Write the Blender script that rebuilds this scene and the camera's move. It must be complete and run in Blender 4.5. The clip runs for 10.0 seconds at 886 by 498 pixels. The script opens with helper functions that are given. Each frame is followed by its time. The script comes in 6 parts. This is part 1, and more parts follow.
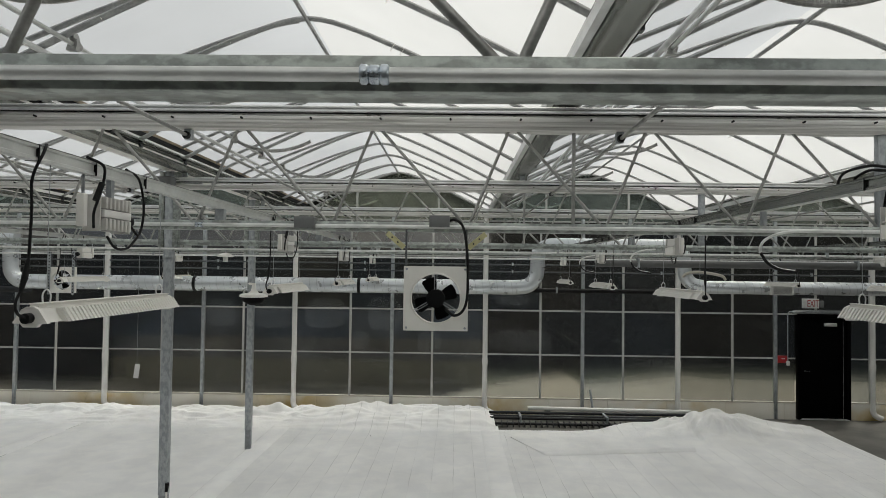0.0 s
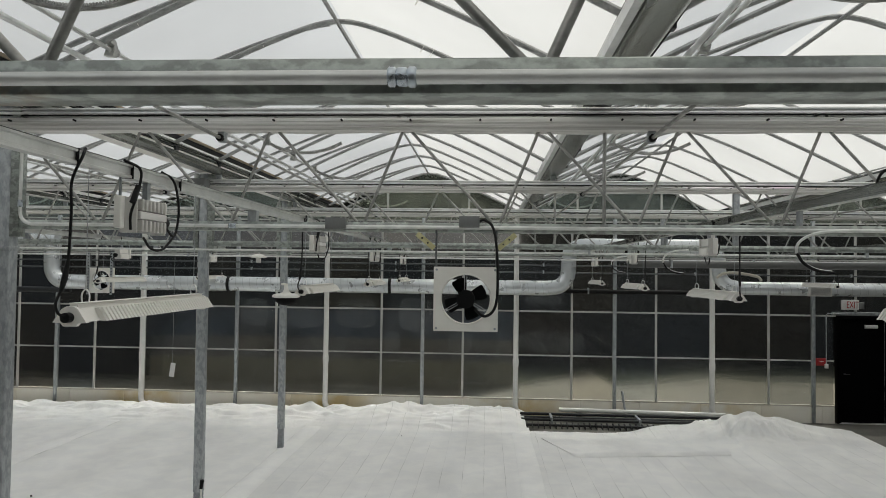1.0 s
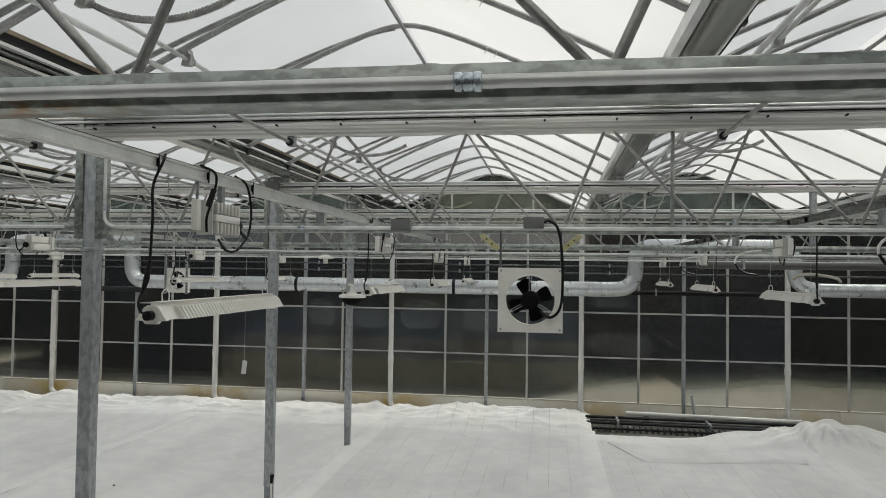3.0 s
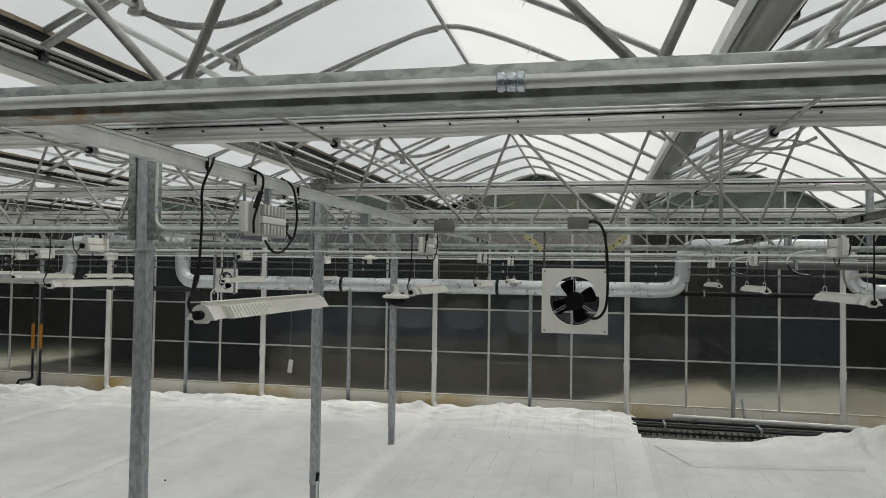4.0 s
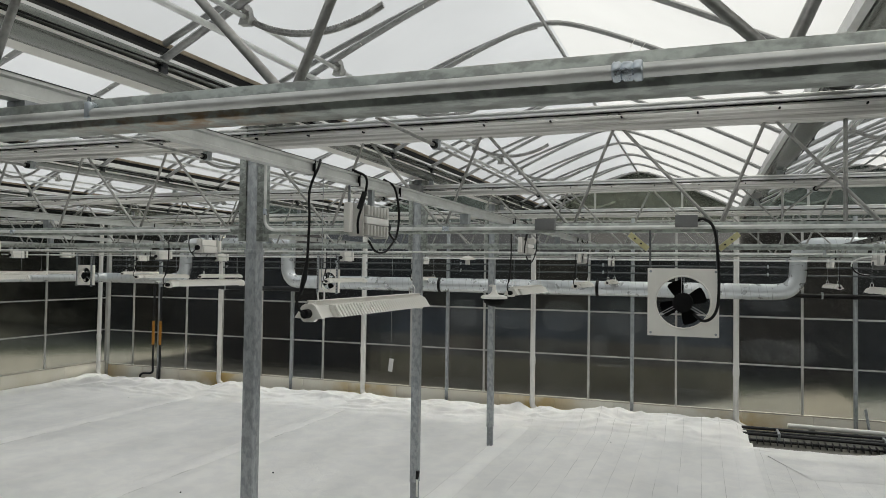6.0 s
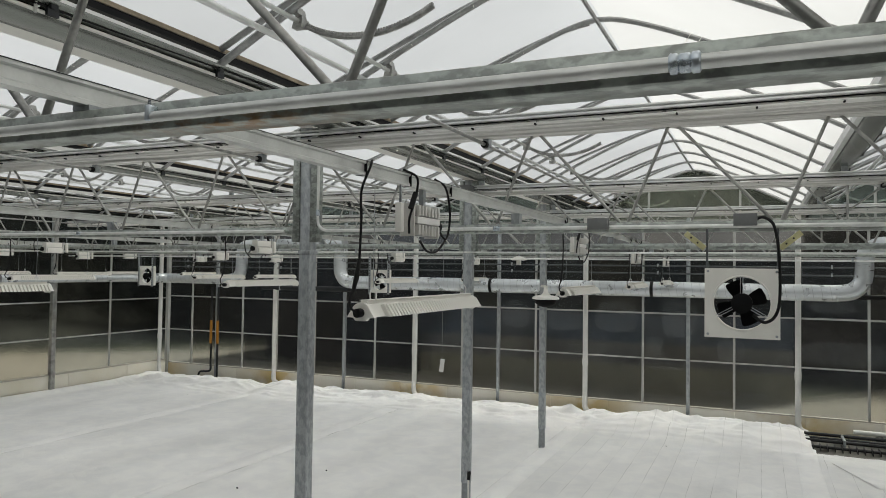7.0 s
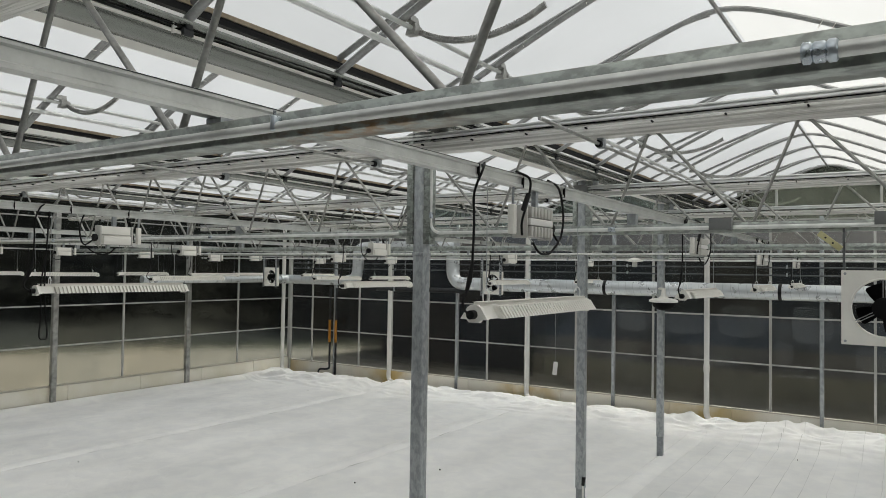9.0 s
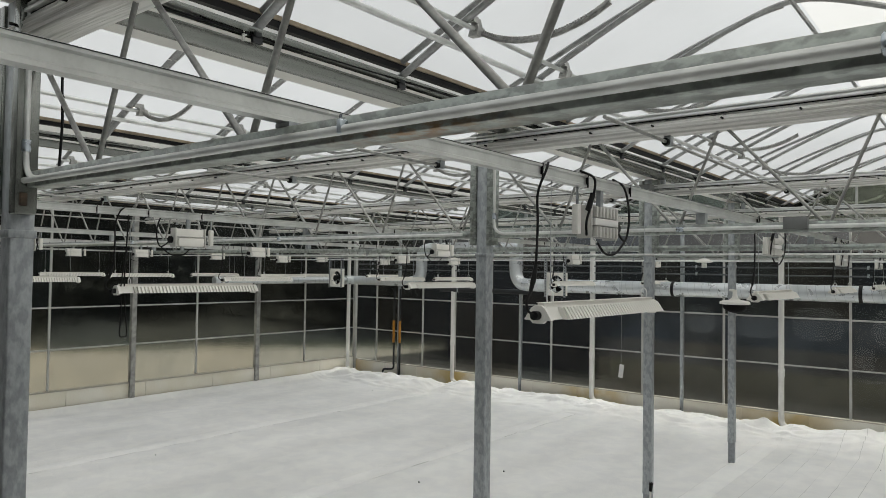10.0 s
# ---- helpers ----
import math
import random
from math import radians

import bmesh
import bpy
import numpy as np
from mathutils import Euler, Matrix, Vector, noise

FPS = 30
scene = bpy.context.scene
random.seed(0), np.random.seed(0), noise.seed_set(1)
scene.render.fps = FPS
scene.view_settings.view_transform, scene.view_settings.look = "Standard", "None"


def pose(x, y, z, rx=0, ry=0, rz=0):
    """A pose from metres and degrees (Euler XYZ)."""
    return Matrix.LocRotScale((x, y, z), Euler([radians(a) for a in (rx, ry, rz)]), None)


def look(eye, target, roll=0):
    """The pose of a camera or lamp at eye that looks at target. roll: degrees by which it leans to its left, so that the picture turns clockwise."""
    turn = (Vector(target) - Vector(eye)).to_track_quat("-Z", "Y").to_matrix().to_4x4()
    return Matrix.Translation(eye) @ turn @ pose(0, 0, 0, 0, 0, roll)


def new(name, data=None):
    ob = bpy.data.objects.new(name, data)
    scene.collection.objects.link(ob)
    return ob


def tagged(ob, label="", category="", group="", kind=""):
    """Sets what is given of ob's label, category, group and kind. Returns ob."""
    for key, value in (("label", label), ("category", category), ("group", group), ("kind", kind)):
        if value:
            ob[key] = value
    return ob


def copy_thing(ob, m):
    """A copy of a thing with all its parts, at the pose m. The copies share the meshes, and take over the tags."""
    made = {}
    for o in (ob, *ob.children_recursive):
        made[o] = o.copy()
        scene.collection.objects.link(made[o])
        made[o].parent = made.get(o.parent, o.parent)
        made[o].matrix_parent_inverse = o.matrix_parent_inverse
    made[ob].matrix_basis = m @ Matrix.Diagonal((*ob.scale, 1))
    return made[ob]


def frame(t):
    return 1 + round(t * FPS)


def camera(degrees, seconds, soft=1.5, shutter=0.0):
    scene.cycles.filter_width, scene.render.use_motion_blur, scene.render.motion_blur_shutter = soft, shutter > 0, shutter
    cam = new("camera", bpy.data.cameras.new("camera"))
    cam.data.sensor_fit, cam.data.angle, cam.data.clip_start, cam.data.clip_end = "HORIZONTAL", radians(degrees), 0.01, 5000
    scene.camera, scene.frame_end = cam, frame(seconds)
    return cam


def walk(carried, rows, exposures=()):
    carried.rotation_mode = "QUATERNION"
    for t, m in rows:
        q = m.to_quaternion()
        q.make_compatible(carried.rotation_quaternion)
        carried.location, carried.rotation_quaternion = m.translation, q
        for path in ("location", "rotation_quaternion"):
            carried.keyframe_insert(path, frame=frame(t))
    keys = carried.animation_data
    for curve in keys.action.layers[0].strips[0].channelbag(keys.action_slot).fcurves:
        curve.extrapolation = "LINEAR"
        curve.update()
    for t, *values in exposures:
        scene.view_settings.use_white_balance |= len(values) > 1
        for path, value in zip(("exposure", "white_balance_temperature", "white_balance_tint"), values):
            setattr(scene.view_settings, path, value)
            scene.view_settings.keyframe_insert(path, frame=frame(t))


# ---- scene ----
# camera: stands on a platform about 3 m up and turns to the left; seconds, place, yaw, pitch, lean
cam = camera(64.02, 10.0, soft=0.25)
PATH = [
    (0, -0.000, 0.000, 3.000, 1.092, 1.708, 0.702),
    (0.5, 0.005, -0.002, 2.999, 2.339, 1.710, 0.699),
    (1, 0.006, -0.007, 3.000, 3.578, 1.729, 0.709),
    (1.5, 0.002, -0.013, 2.999, 4.839, 1.718, 0.725),
    (2, 0.000, -0.021, 2.998, 6.111, 1.728, 0.756),
    (3.5, 0.006, -0.032, 3.001, 10.331, 1.726, 0.798),
    (4, 0.005, -0.032, 3.001, 12.232, 1.719, 0.811),
    (4.5, 0.001, -0.026, 3.001, 14.189, 1.702, 0.852),
    (5, -0.006, -0.020, 3.000, 16.110, 1.673, 0.864),
    (5.5, -0.019, -0.015, 2.999, 18.030, 1.668, 0.852),
    (7, -0.033, -0.005, 2.990, 24.108, 1.689, 0.800),
    (7.5, -0.032, 0.000, 2.990, 26.211, 1.677, 0.855),
    (8, -0.038, -0.003, 2.992, 28.406, 1.671, 0.841),
    (8.5, -0.038, -0.004, 2.993, 30.647, 1.680, 0.859),
    (9, -0.037, -0.008, 2.992, 33.121, 1.686, 0.850),
    (9.5, -0.034, -0.012, 2.992, 35.658, 1.697, 0.802),
    (10, -0.034, -0.015, 2.989, 38.213, 1.708, 0.846),
]
walk(cam, [(t, pose(x, y, z, 90 + pitch, 0, yaw) @ pose(0, 0, 0, 0, 0, lean)) for t, x, y, z, yaw, pitch, lean in PATH],
     exposures=[(0, -0.03, 6750, 6.8), (10, 0.15, 6750, 6.8)])

# world and sun: bright haze over a translucent film roof
world = bpy.data.worlds.new("world")
scene.world = world
world.use_nodes = True
wn = world.node_tree.nodes
sky = wn.new("ShaderNodeTexSky")
sky.sky_type = "NISHITA"
sky.sun_disc = False
sky.sun_elevation, sky.sun_rotation = radians(61), radians(35)
sky.air_density, sky.dust_density = 1.0, 3.0
wn["Background"].inputs["Strength"].default_value = 0.12
haze = wn.new("ShaderNodeHueSaturation")
haze.inputs["Saturation"].default_value = 0.3
world.node_tree.links.new(sky.outputs["Color"], haze.inputs["Color"])
world.node_tree.links.new(haze.outputs["Color"], wn["Background"].inputs["Color"])
sun = new("sun", bpy.data.lights.new("sun", "SUN"))
sun.data.energy, sun.data.angle, sun.data.color = 3.0, radians(3), (1.0, 0.97, 0.92)
sun.matrix_world = look((16.7, 28.8, 52.5), (0, 5, 0))

# ---- materials ----


def mat(name, base, rough=0.5, metal=0.0, var=0.12, scale=6.0, bump=0.1, fine=60.0, second=None, spec=0.5, streak=None):
    """A surface with broad stains, fine grain and relief; base and second are linear colours."""
    m = bpy.data.materials.new(name)
    m.use_nodes = True
    nt = m.node_tree
    n, l = nt.nodes, nt.links
    p = n["Principled BSDF"]
    p.inputs["Roughness"].default_value, p.inputs["Metallic"].default_value = rough, metal
    p.inputs["Specular IOR Level"].default_value = spec
    tc = n.new("ShaderNodeTexCoord")
    mp = n.new("ShaderNodeMapping")
    l.new(tc.outputs["Object"], mp.inputs["Vector"])
    if streak:
        mp.inputs["Scale"].default_value = streak
    a, b = n.new("ShaderNodeTexNoise"), n.new("ShaderNodeTexNoise")
    a.inputs["Scale"].default_value, a.inputs["Detail"].default_value = scale, 5
    b.inputs["Scale"].default_value, b.inputs["Detail"].default_value = fine, 3
    l.new(mp.outputs["Vector"], a.inputs["Vector"])
    l.new(mp.outputs["Vector"], b.inputs["Vector"])
    r = n.new("ShaderNodeValToRGB")
    dark = [c * (1 - 2.2 * var) for c in base] if second is None else second
    r.color_ramp.elements[0].position, r.color_ramp.elements[1].position = 0.35, 0.62
    r.color_ramp.elements[0].color, r.color_ramp.elements[1].color = (*dark, 1), (*base, 1)
    l.new(a.outputs["Fac"], r.inputs["Fac"])
    mx = n.new("ShaderNodeMix")
    mx.data_type, mx.blend_type = "RGBA", "OVERLAY"
    mx.inputs[0].default_value = min(1.0, 2.5 * var)
    l.new(r.outputs["Color"], mx.inputs[6])
    gr = n.new("ShaderNodeRGBToBW")
    l.new(b.outputs["Color"], gr.inputs["Color"])
    l.new(gr.outputs["Val"], mx.inputs[7])
    l.new(mx.outputs[2], p.inputs["Base Color"])
    mr = n.new("ShaderNodeMapRange")
    mr.inputs["To Min"].default_value, mr.inputs["To Max"].default_value = max(0.03, rough - 0.12), min(1, rough + 0.12)
    l.new(a.outputs["Fac"], mr.inputs["Value"])
    l.new(mr.outputs["Result"], p.inputs["Roughness"])
    if bump:
        bp = n.new("ShaderNodeBump")
        bp.inputs["Strength"].default_value, bp.inputs["Distance"].default_value = bump, 0.01
        l.new(b.outputs["Fac"], bp.inputs["Height"])
        l.new(bp.outputs["Normal"], p.inputs["Normal"])
    return m


def film_material(name, tint, share):
    m = bpy.data.materials.new(name)
    m.use_nodes = True
    n, l = m.node_tree.nodes, m.node_tree.links
    n.remove(n["Principled BSDF"])
    tr, df, mx = n.new("ShaderNodeBsdfTranslucent"), n.new("ShaderNodeBsdfDiffuse"), n.new("ShaderNodeMixShader")
    tc, ns, rp = n.new("ShaderNodeTexCoord"), n.new("ShaderNodeTexNoise"), n.new("ShaderNodeValToRGB")
    ns.inputs["Scale"].default_value, ns.inputs["Detail"].default_value = 0.8, 6
    rp.color_ramp.elements[0].color = (*[c * 0.76 for c in tint], 1)
    rp.color_ramp.elements[1].color = (*tint, 1)
    l.new(tc.outputs["Object"], ns.inputs["Vector"])
    l.new(ns.outputs["Fac"], rp.inputs["Fac"])
    l.new(rp.outputs["Color"], tr.inputs["Color"])
    df.inputs["Color"].default_value = (0.8, 0.8, 0.8, 1)
    mx.inputs["Fac"].default_value = share
    l.new(tr.outputs[0], mx.inputs[1])
    l.new(df.outputs[0], mx.inputs[2])
    clear, mix = n.new("ShaderNodeBsdfTransparent"), n.new("ShaderNodeMixShader")
    mix.inputs["Fac"].default_value = 0.055
    l.new(mx.outputs[0], mix.inputs[1])
    l.new(clear.outputs[0], mix.inputs[2])
    l.new(mix.outputs[0], n["Material Output"].inputs["Surface"])
    return m


def pane_material(name, glow, share=0.36, through_tint=1.0, ages=((0.80, 0.93, 1.12, 1), (1.03, 1.0, 0.96, 1))):
    """Hazed twin-wall polycarbonate: blurs what lies behind it; glow is the share of light that it scatters."""
    m = bpy.data.materials.new(name)
    m.use_nodes = True
    n, l = m.node_tree.nodes, m.node_tree.links
    p = n["Principled BSDF"]
    p.inputs["Specular IOR Level"].default_value = 0.3
    p.inputs["Transmission Weight"].default_value = 1.0
    p.inputs["Roughness"].default_value, p.inputs["IOR"].default_value = 0.22, 1.16
    tc, ns, mr, mp = n.new("ShaderNodeTexCoord"), n.new("ShaderNodeTexNoise"), n.new("ShaderNodeMapRange"), n.new("ShaderNodeMapping")
    mp.inputs["Scale"].default_value = (0.5, 0.5, 3)
    ns.inputs["Scale"].default_value = 1.5
    mr.inputs["To Min"].default_value, mr.inputs["To Max"].default_value = 0.13, 0.26
    blot, tone = n.new("ShaderNodeTexNoise"), n.new("ShaderNodeValToRGB")
    blot.inputs["Scale"].default_value, blot.inputs["Detail"].default_value = 1.7, 2
    tone.color_ramp.elements[0].position, tone.color_ramp.elements[1].position = 0.42, 0.58
    tone.color_ramp.elements[0].color, tone.color_ramp.elements[1].color = (0.64, 0.645, 0.65, 1), (0.78, 0.775, 0.765, 1)
    l.new(tc.outputs["Object"], blot.inputs["Vector"])
    l.new(blot.outputs["Fac"], tone.inputs["Fac"])
    # each pane has aged a little differently
    oi, hue, tint = n.new("ShaderNodeObjectInfo"), n.new("ShaderNodeValToRGB"), n.new("ShaderNodeMix")
    hue.color_ramp.elements[0].color, hue.color_ramp.elements[1].color = ages
    l.new(oi.outputs["Random"], hue.inputs["Fac"])
    tint.data_type, tint.blend_type = "RGBA", "MULTIPLY"
    tint.inputs[0].default_value = 1.0
    l.new(tone.outputs["Color"], tint.inputs[6])
    l.new(hue.outputs["Color"], tint.inputs[7])
    l.new(tint.outputs[2], p.inputs["Base Color"])
    l.new(tc.outputs["Object"], mp.inputs["Vector"])
    l.new(mp.outputs["Vector"], ns.inputs["Vector"])
    l.new(ns.outputs["Fac"], mr.inputs["Value"])
    l.new(mr.outputs["Result"], p.inputs["Roughness"])
    # a share of the light goes straight through the twin walls
    clear, mix = n.new("ShaderNodeBsdfTransparent"), n.new("ShaderNodeMixShader")
    clear.inputs["Color"].default_value = (through_tint, through_tint, through_tint * 0.97, 1)
    mix.inputs["Fac"].default_value = share
    haze, scatter = n.new("ShaderNodeMixShader"), n.new("ShaderNodeBsdfTranslucent")
    haze.inputs["Fac"].default_value = glow
    l.new(hue.outputs["Color"], scatter.inputs["Color"])
    l.new(p.outputs[0], haze.inputs[1])
    l.new(scatter.outputs[0], haze.inputs[2])
    l.new(haze.outputs[0], mix.inputs[1])
    l.new(clear.outputs[0], mix.inputs[2])
    l.new(mix.outputs[0], n["Material Output"].inputs["Surface"])
    return m


M = {}


def crisp(m, low, high):
    """Sharper edges between the light and dark patches of a surface."""
    for k in m.node_tree.nodes:
        if k.bl_idname == "ShaderNodeValToRGB":
            k.color_ramp.elements[0].position, k.color_ramp.elements[1].position = low, high


M["stub"] = mat("dull_steel", (0.11, 0.118, 0.125), 0.5, 0.3, 0.15, 10, 0.06, 60)
M["steel"] = mat("galvanised_steel", (0.42, 0.445, 0.46), 0.42, 0.6, 0.12, 26, 0.05, 80, second=(0.31, 0.33, 0.345), streak=(1, 1, 0.5))
M["beam"] = mat("weathered_galvanised_steel", (0.41, 0.444, 0.418), 0.36, 0.74, 0.14, 26, 0.06, 90, second=(0.27, 0.288, 0.272), streak=(0.7, 1, 1))


def add_rust(m, x, y, r):
    """Brown speckled stain round a place on a chord."""
    n, l = m.node_tree.nodes, m.node_tree.links
    p = n["Principled BSDF"]
    src = p.inputs["Base Color"].links[0].from_socket
    tc, sc, ns, dist = n.new("ShaderNodeTexCoord"), n.new("ShaderNodeMapping"), n.new("ShaderNodeTexNoise"), n.new("ShaderNodeVectorMath")
    sc.inputs["Scale"].default_value = (1, 1, 3)
    ns.inputs["Scale"].default_value, ns.inputs["Detail"].default_value = 22, 6
    l.new(tc.outputs["Object"], sc.inputs["Vector"])
    l.new(sc.outputs["Vector"], ns.inputs["Vector"])
    dist.operation = "DISTANCE"
    flat = n.new("ShaderNodeMapping")
    flat.inputs["Scale"].default_value = (1, 1, 14)
    l.new(tc.outputs["Object"], flat.inputs["Vector"])
    dist.inputs[1].default_value = (x, y, 3.32 * 14)
    l.new(flat.outputs["Vector"], dist.inputs[0])
    near, speck, mul, mx = n.new("ShaderNodeMapRange"), n.new("ShaderNodeMapRange"), n.new("ShaderNodeMath"), n.new("ShaderNodeMix")
    near.inputs["From Min"].default_value, near.inputs["From Max"].default_value = r, 0.0
    speck.inputs["From Min"].default_value, speck.inputs["From Max"].default_value = 0.42, 0.6
    l.new(dist.outputs["Value"], near.inputs["Value"])
    l.new(ns.outputs["Fac"], speck.inputs["Value"])
    mul.operation = "MULTIPLY"
    l.new(near.outputs["Result"], mul.inputs[0])
    l.new(speck.outputs["Result"], mul.inputs[1])
    mx.data_type = "RGBA"
    l.new(mul.outputs[0], mx.inputs[0])
    l.new(src, mx.inputs[6])
    mx.inputs[7].default_value = (0.3, 0.17, 0.07, 1)
    l.new(mx.outputs[2], p.inputs["Base Color"])


crisp(M["beam"], 0.44, 0.54)
crisp(M["steel"], 0.42, 0.56)
add_rust(M["beam"], -1.13, 1.28, 0.38)
M["sleeve"] = mat("blue_grey_stub_steel", (0.33, 0.35, 0.37), 0.45, 0.5, 0.12, 20, 0.05, 70)
M["sill"] = mat("cream_sill", (0.52, 0.49, 0.42), 0.6, 0, 0.08, 3, 0.05, 40)
M["kneeclean"] = mat("cream_base_panel_clean", (0.80, 0.775, 0.69), 0.65, 0, 0.06, 0.9, 0.12, 30, second=(0.72, 0.68, 0.55))
M["rust"] = mat("rusty_bracket", (0.12, 0.085, 0.06), 0.8, 0.1, 0.2, 30, 0.1, 80)
M["tube"] = mat("galvanised_tube", (0.44, 0.44, 0.42), 0.4, 0.6, 0.18, 9, 0.05, 60)
M["alu"] = mat("mill_aluminium", (0.80, 0.81, 0.80), 0.38, 0.5, 0.08, 7, 0.03, 80)
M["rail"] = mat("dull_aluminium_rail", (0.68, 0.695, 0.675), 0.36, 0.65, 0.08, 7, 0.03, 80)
M["dim"] = mat("plain_dark_grey", (0.09, 0.092, 0.09), 0.5, 0, 0.1, 0.6, 0.02, 20)
M["housing"] = mat("housing_metal", (0.30, 0.30, 0.29), 0.45, 0.3, 0.06, 6, 0.03, 50)
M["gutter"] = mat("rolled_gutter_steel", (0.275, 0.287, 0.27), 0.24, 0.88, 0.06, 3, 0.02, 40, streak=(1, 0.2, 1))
M["conduit"] = mat("conduit_steel", (0.84, 0.85, 0.83), 0.38, 0.45, 0.1, 8, 0.02, 60)
M["bow"] = mat("bow_tube", (0.40, 0.405, 0.40), 0.42, 0.6, 0.14, 8, 0.05, 60)
M["duct"] = mat("spiral_duct", (0.63, 0.66, 0.68), 0.3, 0.6, 0.05, 5, 0.05, 50)
M["white"] = mat("white_enamel", (0.85, 0.835, 0.785), 0.4, 0, 0.04, 5, 0.02, 60)
M["ballast"] = mat("ballast_paint", (0.62, 0.61, 0.58), 0.45, 0.1, 0.06, 6, 0.03, 50)
M["pvc"] = mat("white_pvc", (0.79, 0.78, 0.75), 0.45, 0, 0.06, 3, 0.02, 50)
M["mull"] = mat("painted_bar", (0.50, 0.50, 0.48), 0.5, 0.1, 0.08, 4, 0.03, 60)
M["black"] = mat("black_rubber", (0.006, 0.006, 0.0065), 0.6, 0, 0.1, 8, 0.05, 60, spec=0.25)
M["fanblack"] = mat("black_plastic", (0.004, 0.004, 0.0045), 0.7, 0, 0.1, 8, 0.02, 60, spec=0.15)
M["grey"] = mat("grey_plastic", (0.16, 0.165, 0.165), 0.5, 0, 0.06, 8, 0.03, 60)
M["zinc"] = mat("bright_zinc", (0.62, 0.68, 0.74), 0.28, 0.85, 0.12, 20, 0.05, 60)
# the screen cloth's long dark streaks put the shade of its folds into the colour
M["curtain"] = mat("gathered_screen_cloth", (0.86, 0.85, 0.82), 0.6, 0.1, 0.16, 12, 1.0, 40, second=(0.5, 0.49, 0.46), streak=(0.05, 1.5, 5))
M["concrete"] = mat("concrete_floor", (0.185, 0.176, 0.157), 0.6, 0, 0.16, 1.5, 0.2, 40, second=(0.095, 0.09, 0.078))
M["knee"] = mat("cream_base_panel", (0.80, 0.78, 0.71), 0.65, 0, 0.06, 0.9, 0.12, 30, second=(0.76, 0.72, 0.62))


def add_stain(m):
    """Tan rain stains on the base panels, worst beside the downspouts."""
    n, l = m.node_tree.nodes, m.node_tree.links
    p = n["Principled BSDF"]
    src = p.inputs["Base Color"].links[0].from_socket
    tc, sx, sh, pp, near, ns, sp, mul, mx = (n.new("ShaderNode" + k) for k in ("TexCoord", "SeparateXYZ", "Math", "Math", "MapRange", "TexNoise", "MapRange", "Math", "Mix"))
    l.new(tc.outputs["Object"], sx.inputs["Vector"])
    sh.operation, sh.inputs[1].default_value = "ADD", 15.38
    pp.operation, pp.inputs[1].default_value = "PINGPONG", 2.0
    l.new(sx.outputs["X"], sh.inputs[0])
    l.new(sh.outputs[0], pp.inputs[0])
    near.inputs["From Min"].default_value, near.inputs["From Max"].default_value = 1.3, 0.1
    near.inputs["To Max"].default_value = 1.0
    l.new(pp.outputs[0], near.inputs["Value"])
    ns.inputs["Scale"].default_value, ns.inputs["Detail"].default_value = 1.3, 7
    l.new(tc.outputs["Object"], ns.inputs["Vector"])
    sp.inputs["From Min"].default_value, sp.inputs["From Max"].default_value = 0.4, 0.58
    l.new(ns.outputs["Fac"], sp.inputs["Value"])
    mul.operation = "MULTIPLY"
    l.new(near.outputs["Result"], mul.inputs[0])
    l.new(sp.outputs["Result"], mul.inputs[1])
    mx.data_type = "RGBA"
    l.new(mul.outputs[0], mx.inputs[0])
    l.new(src, mx.inputs[6])
    mx.inputs[7].default_value = (0.60, 0.45, 0.19, 1)
    l.new(mx.outputs[2], p.inputs["Base Color"])


add_stain(M["knee"])
M["door"] = mat("black_door_paint", (0.0016, 0.0016, 0.002), 0.6, 0, 0.1, 4, 0.02, 50, spec=0.03)
M["red"] = mat("red_enamel", (0.35, 0.012, 0.015), 0.4, 0, 0.05, 5, 0.02, 50)
M["signface"] = mat("sign_face", (0.75, 0.74, 0.72), 0.5, 0, 0.03, 5, 0, 50)
M["yellow"] = mat("yellow_paint", (0.58, 0.55, 0.3), 0.5, 0, 0.1, 8, 0.05, 50)
M["orange"] = mat("orange_valve_paint", (0.42, 0.18, 0.015), 0.5, 0, 0.1, 8, 0.05, 50)
M["pipe"] = mat("dark_iron_pipe", (0.022, 0.024, 0.027), 0.5, 0.2, 0.15, 8, 0.08, 50)
M["brown"] = mat("vent_edge_wood", (0.36, 0.29, 0.2), 0.6, 0, 0.15, 6, 0.1, 40)
M["gravel"] = mat("pale_gravel", (0.25, 0.232, 0.18), 0.9, 0, 0.12, 0.6, 0.3, 20, second=(0.2, 0.185, 0.137))
M["grass"] = mat("grass", (0.034, 0.04, 0.015), 0.9, 0, 0.2, 1.0, 0.4, 30)
M["leaf"] = mat("dark_foliage", (0.018, 0.021, 0.0125), 0.9, 0, 0.25, 2, 0.4, 12)
M["backdrop_black"] = mat("backdrop_black_band", (0.006, 0.006, 0.0066), 0.7, 0, 0.2, 0.5, 0.0, 2)
M["backdrop"] = mat("backdrop_grey_band", (0.15, 0.147, 0.142), 0.7, 0, 0.3, 0.35, 0.0, 2)
M["backdrop_olive"] = mat("backdrop_olive_band", (0.026, 0.028, 0.022), 0.7, 0, 0.3, 0.5, 0.0, 2)
M["backdrop_blue"] = mat("backdrop_blue_band", (0.078, 0.092, 0.115), 0.7, 0, 0.3, 0.35, 0.0, 2)


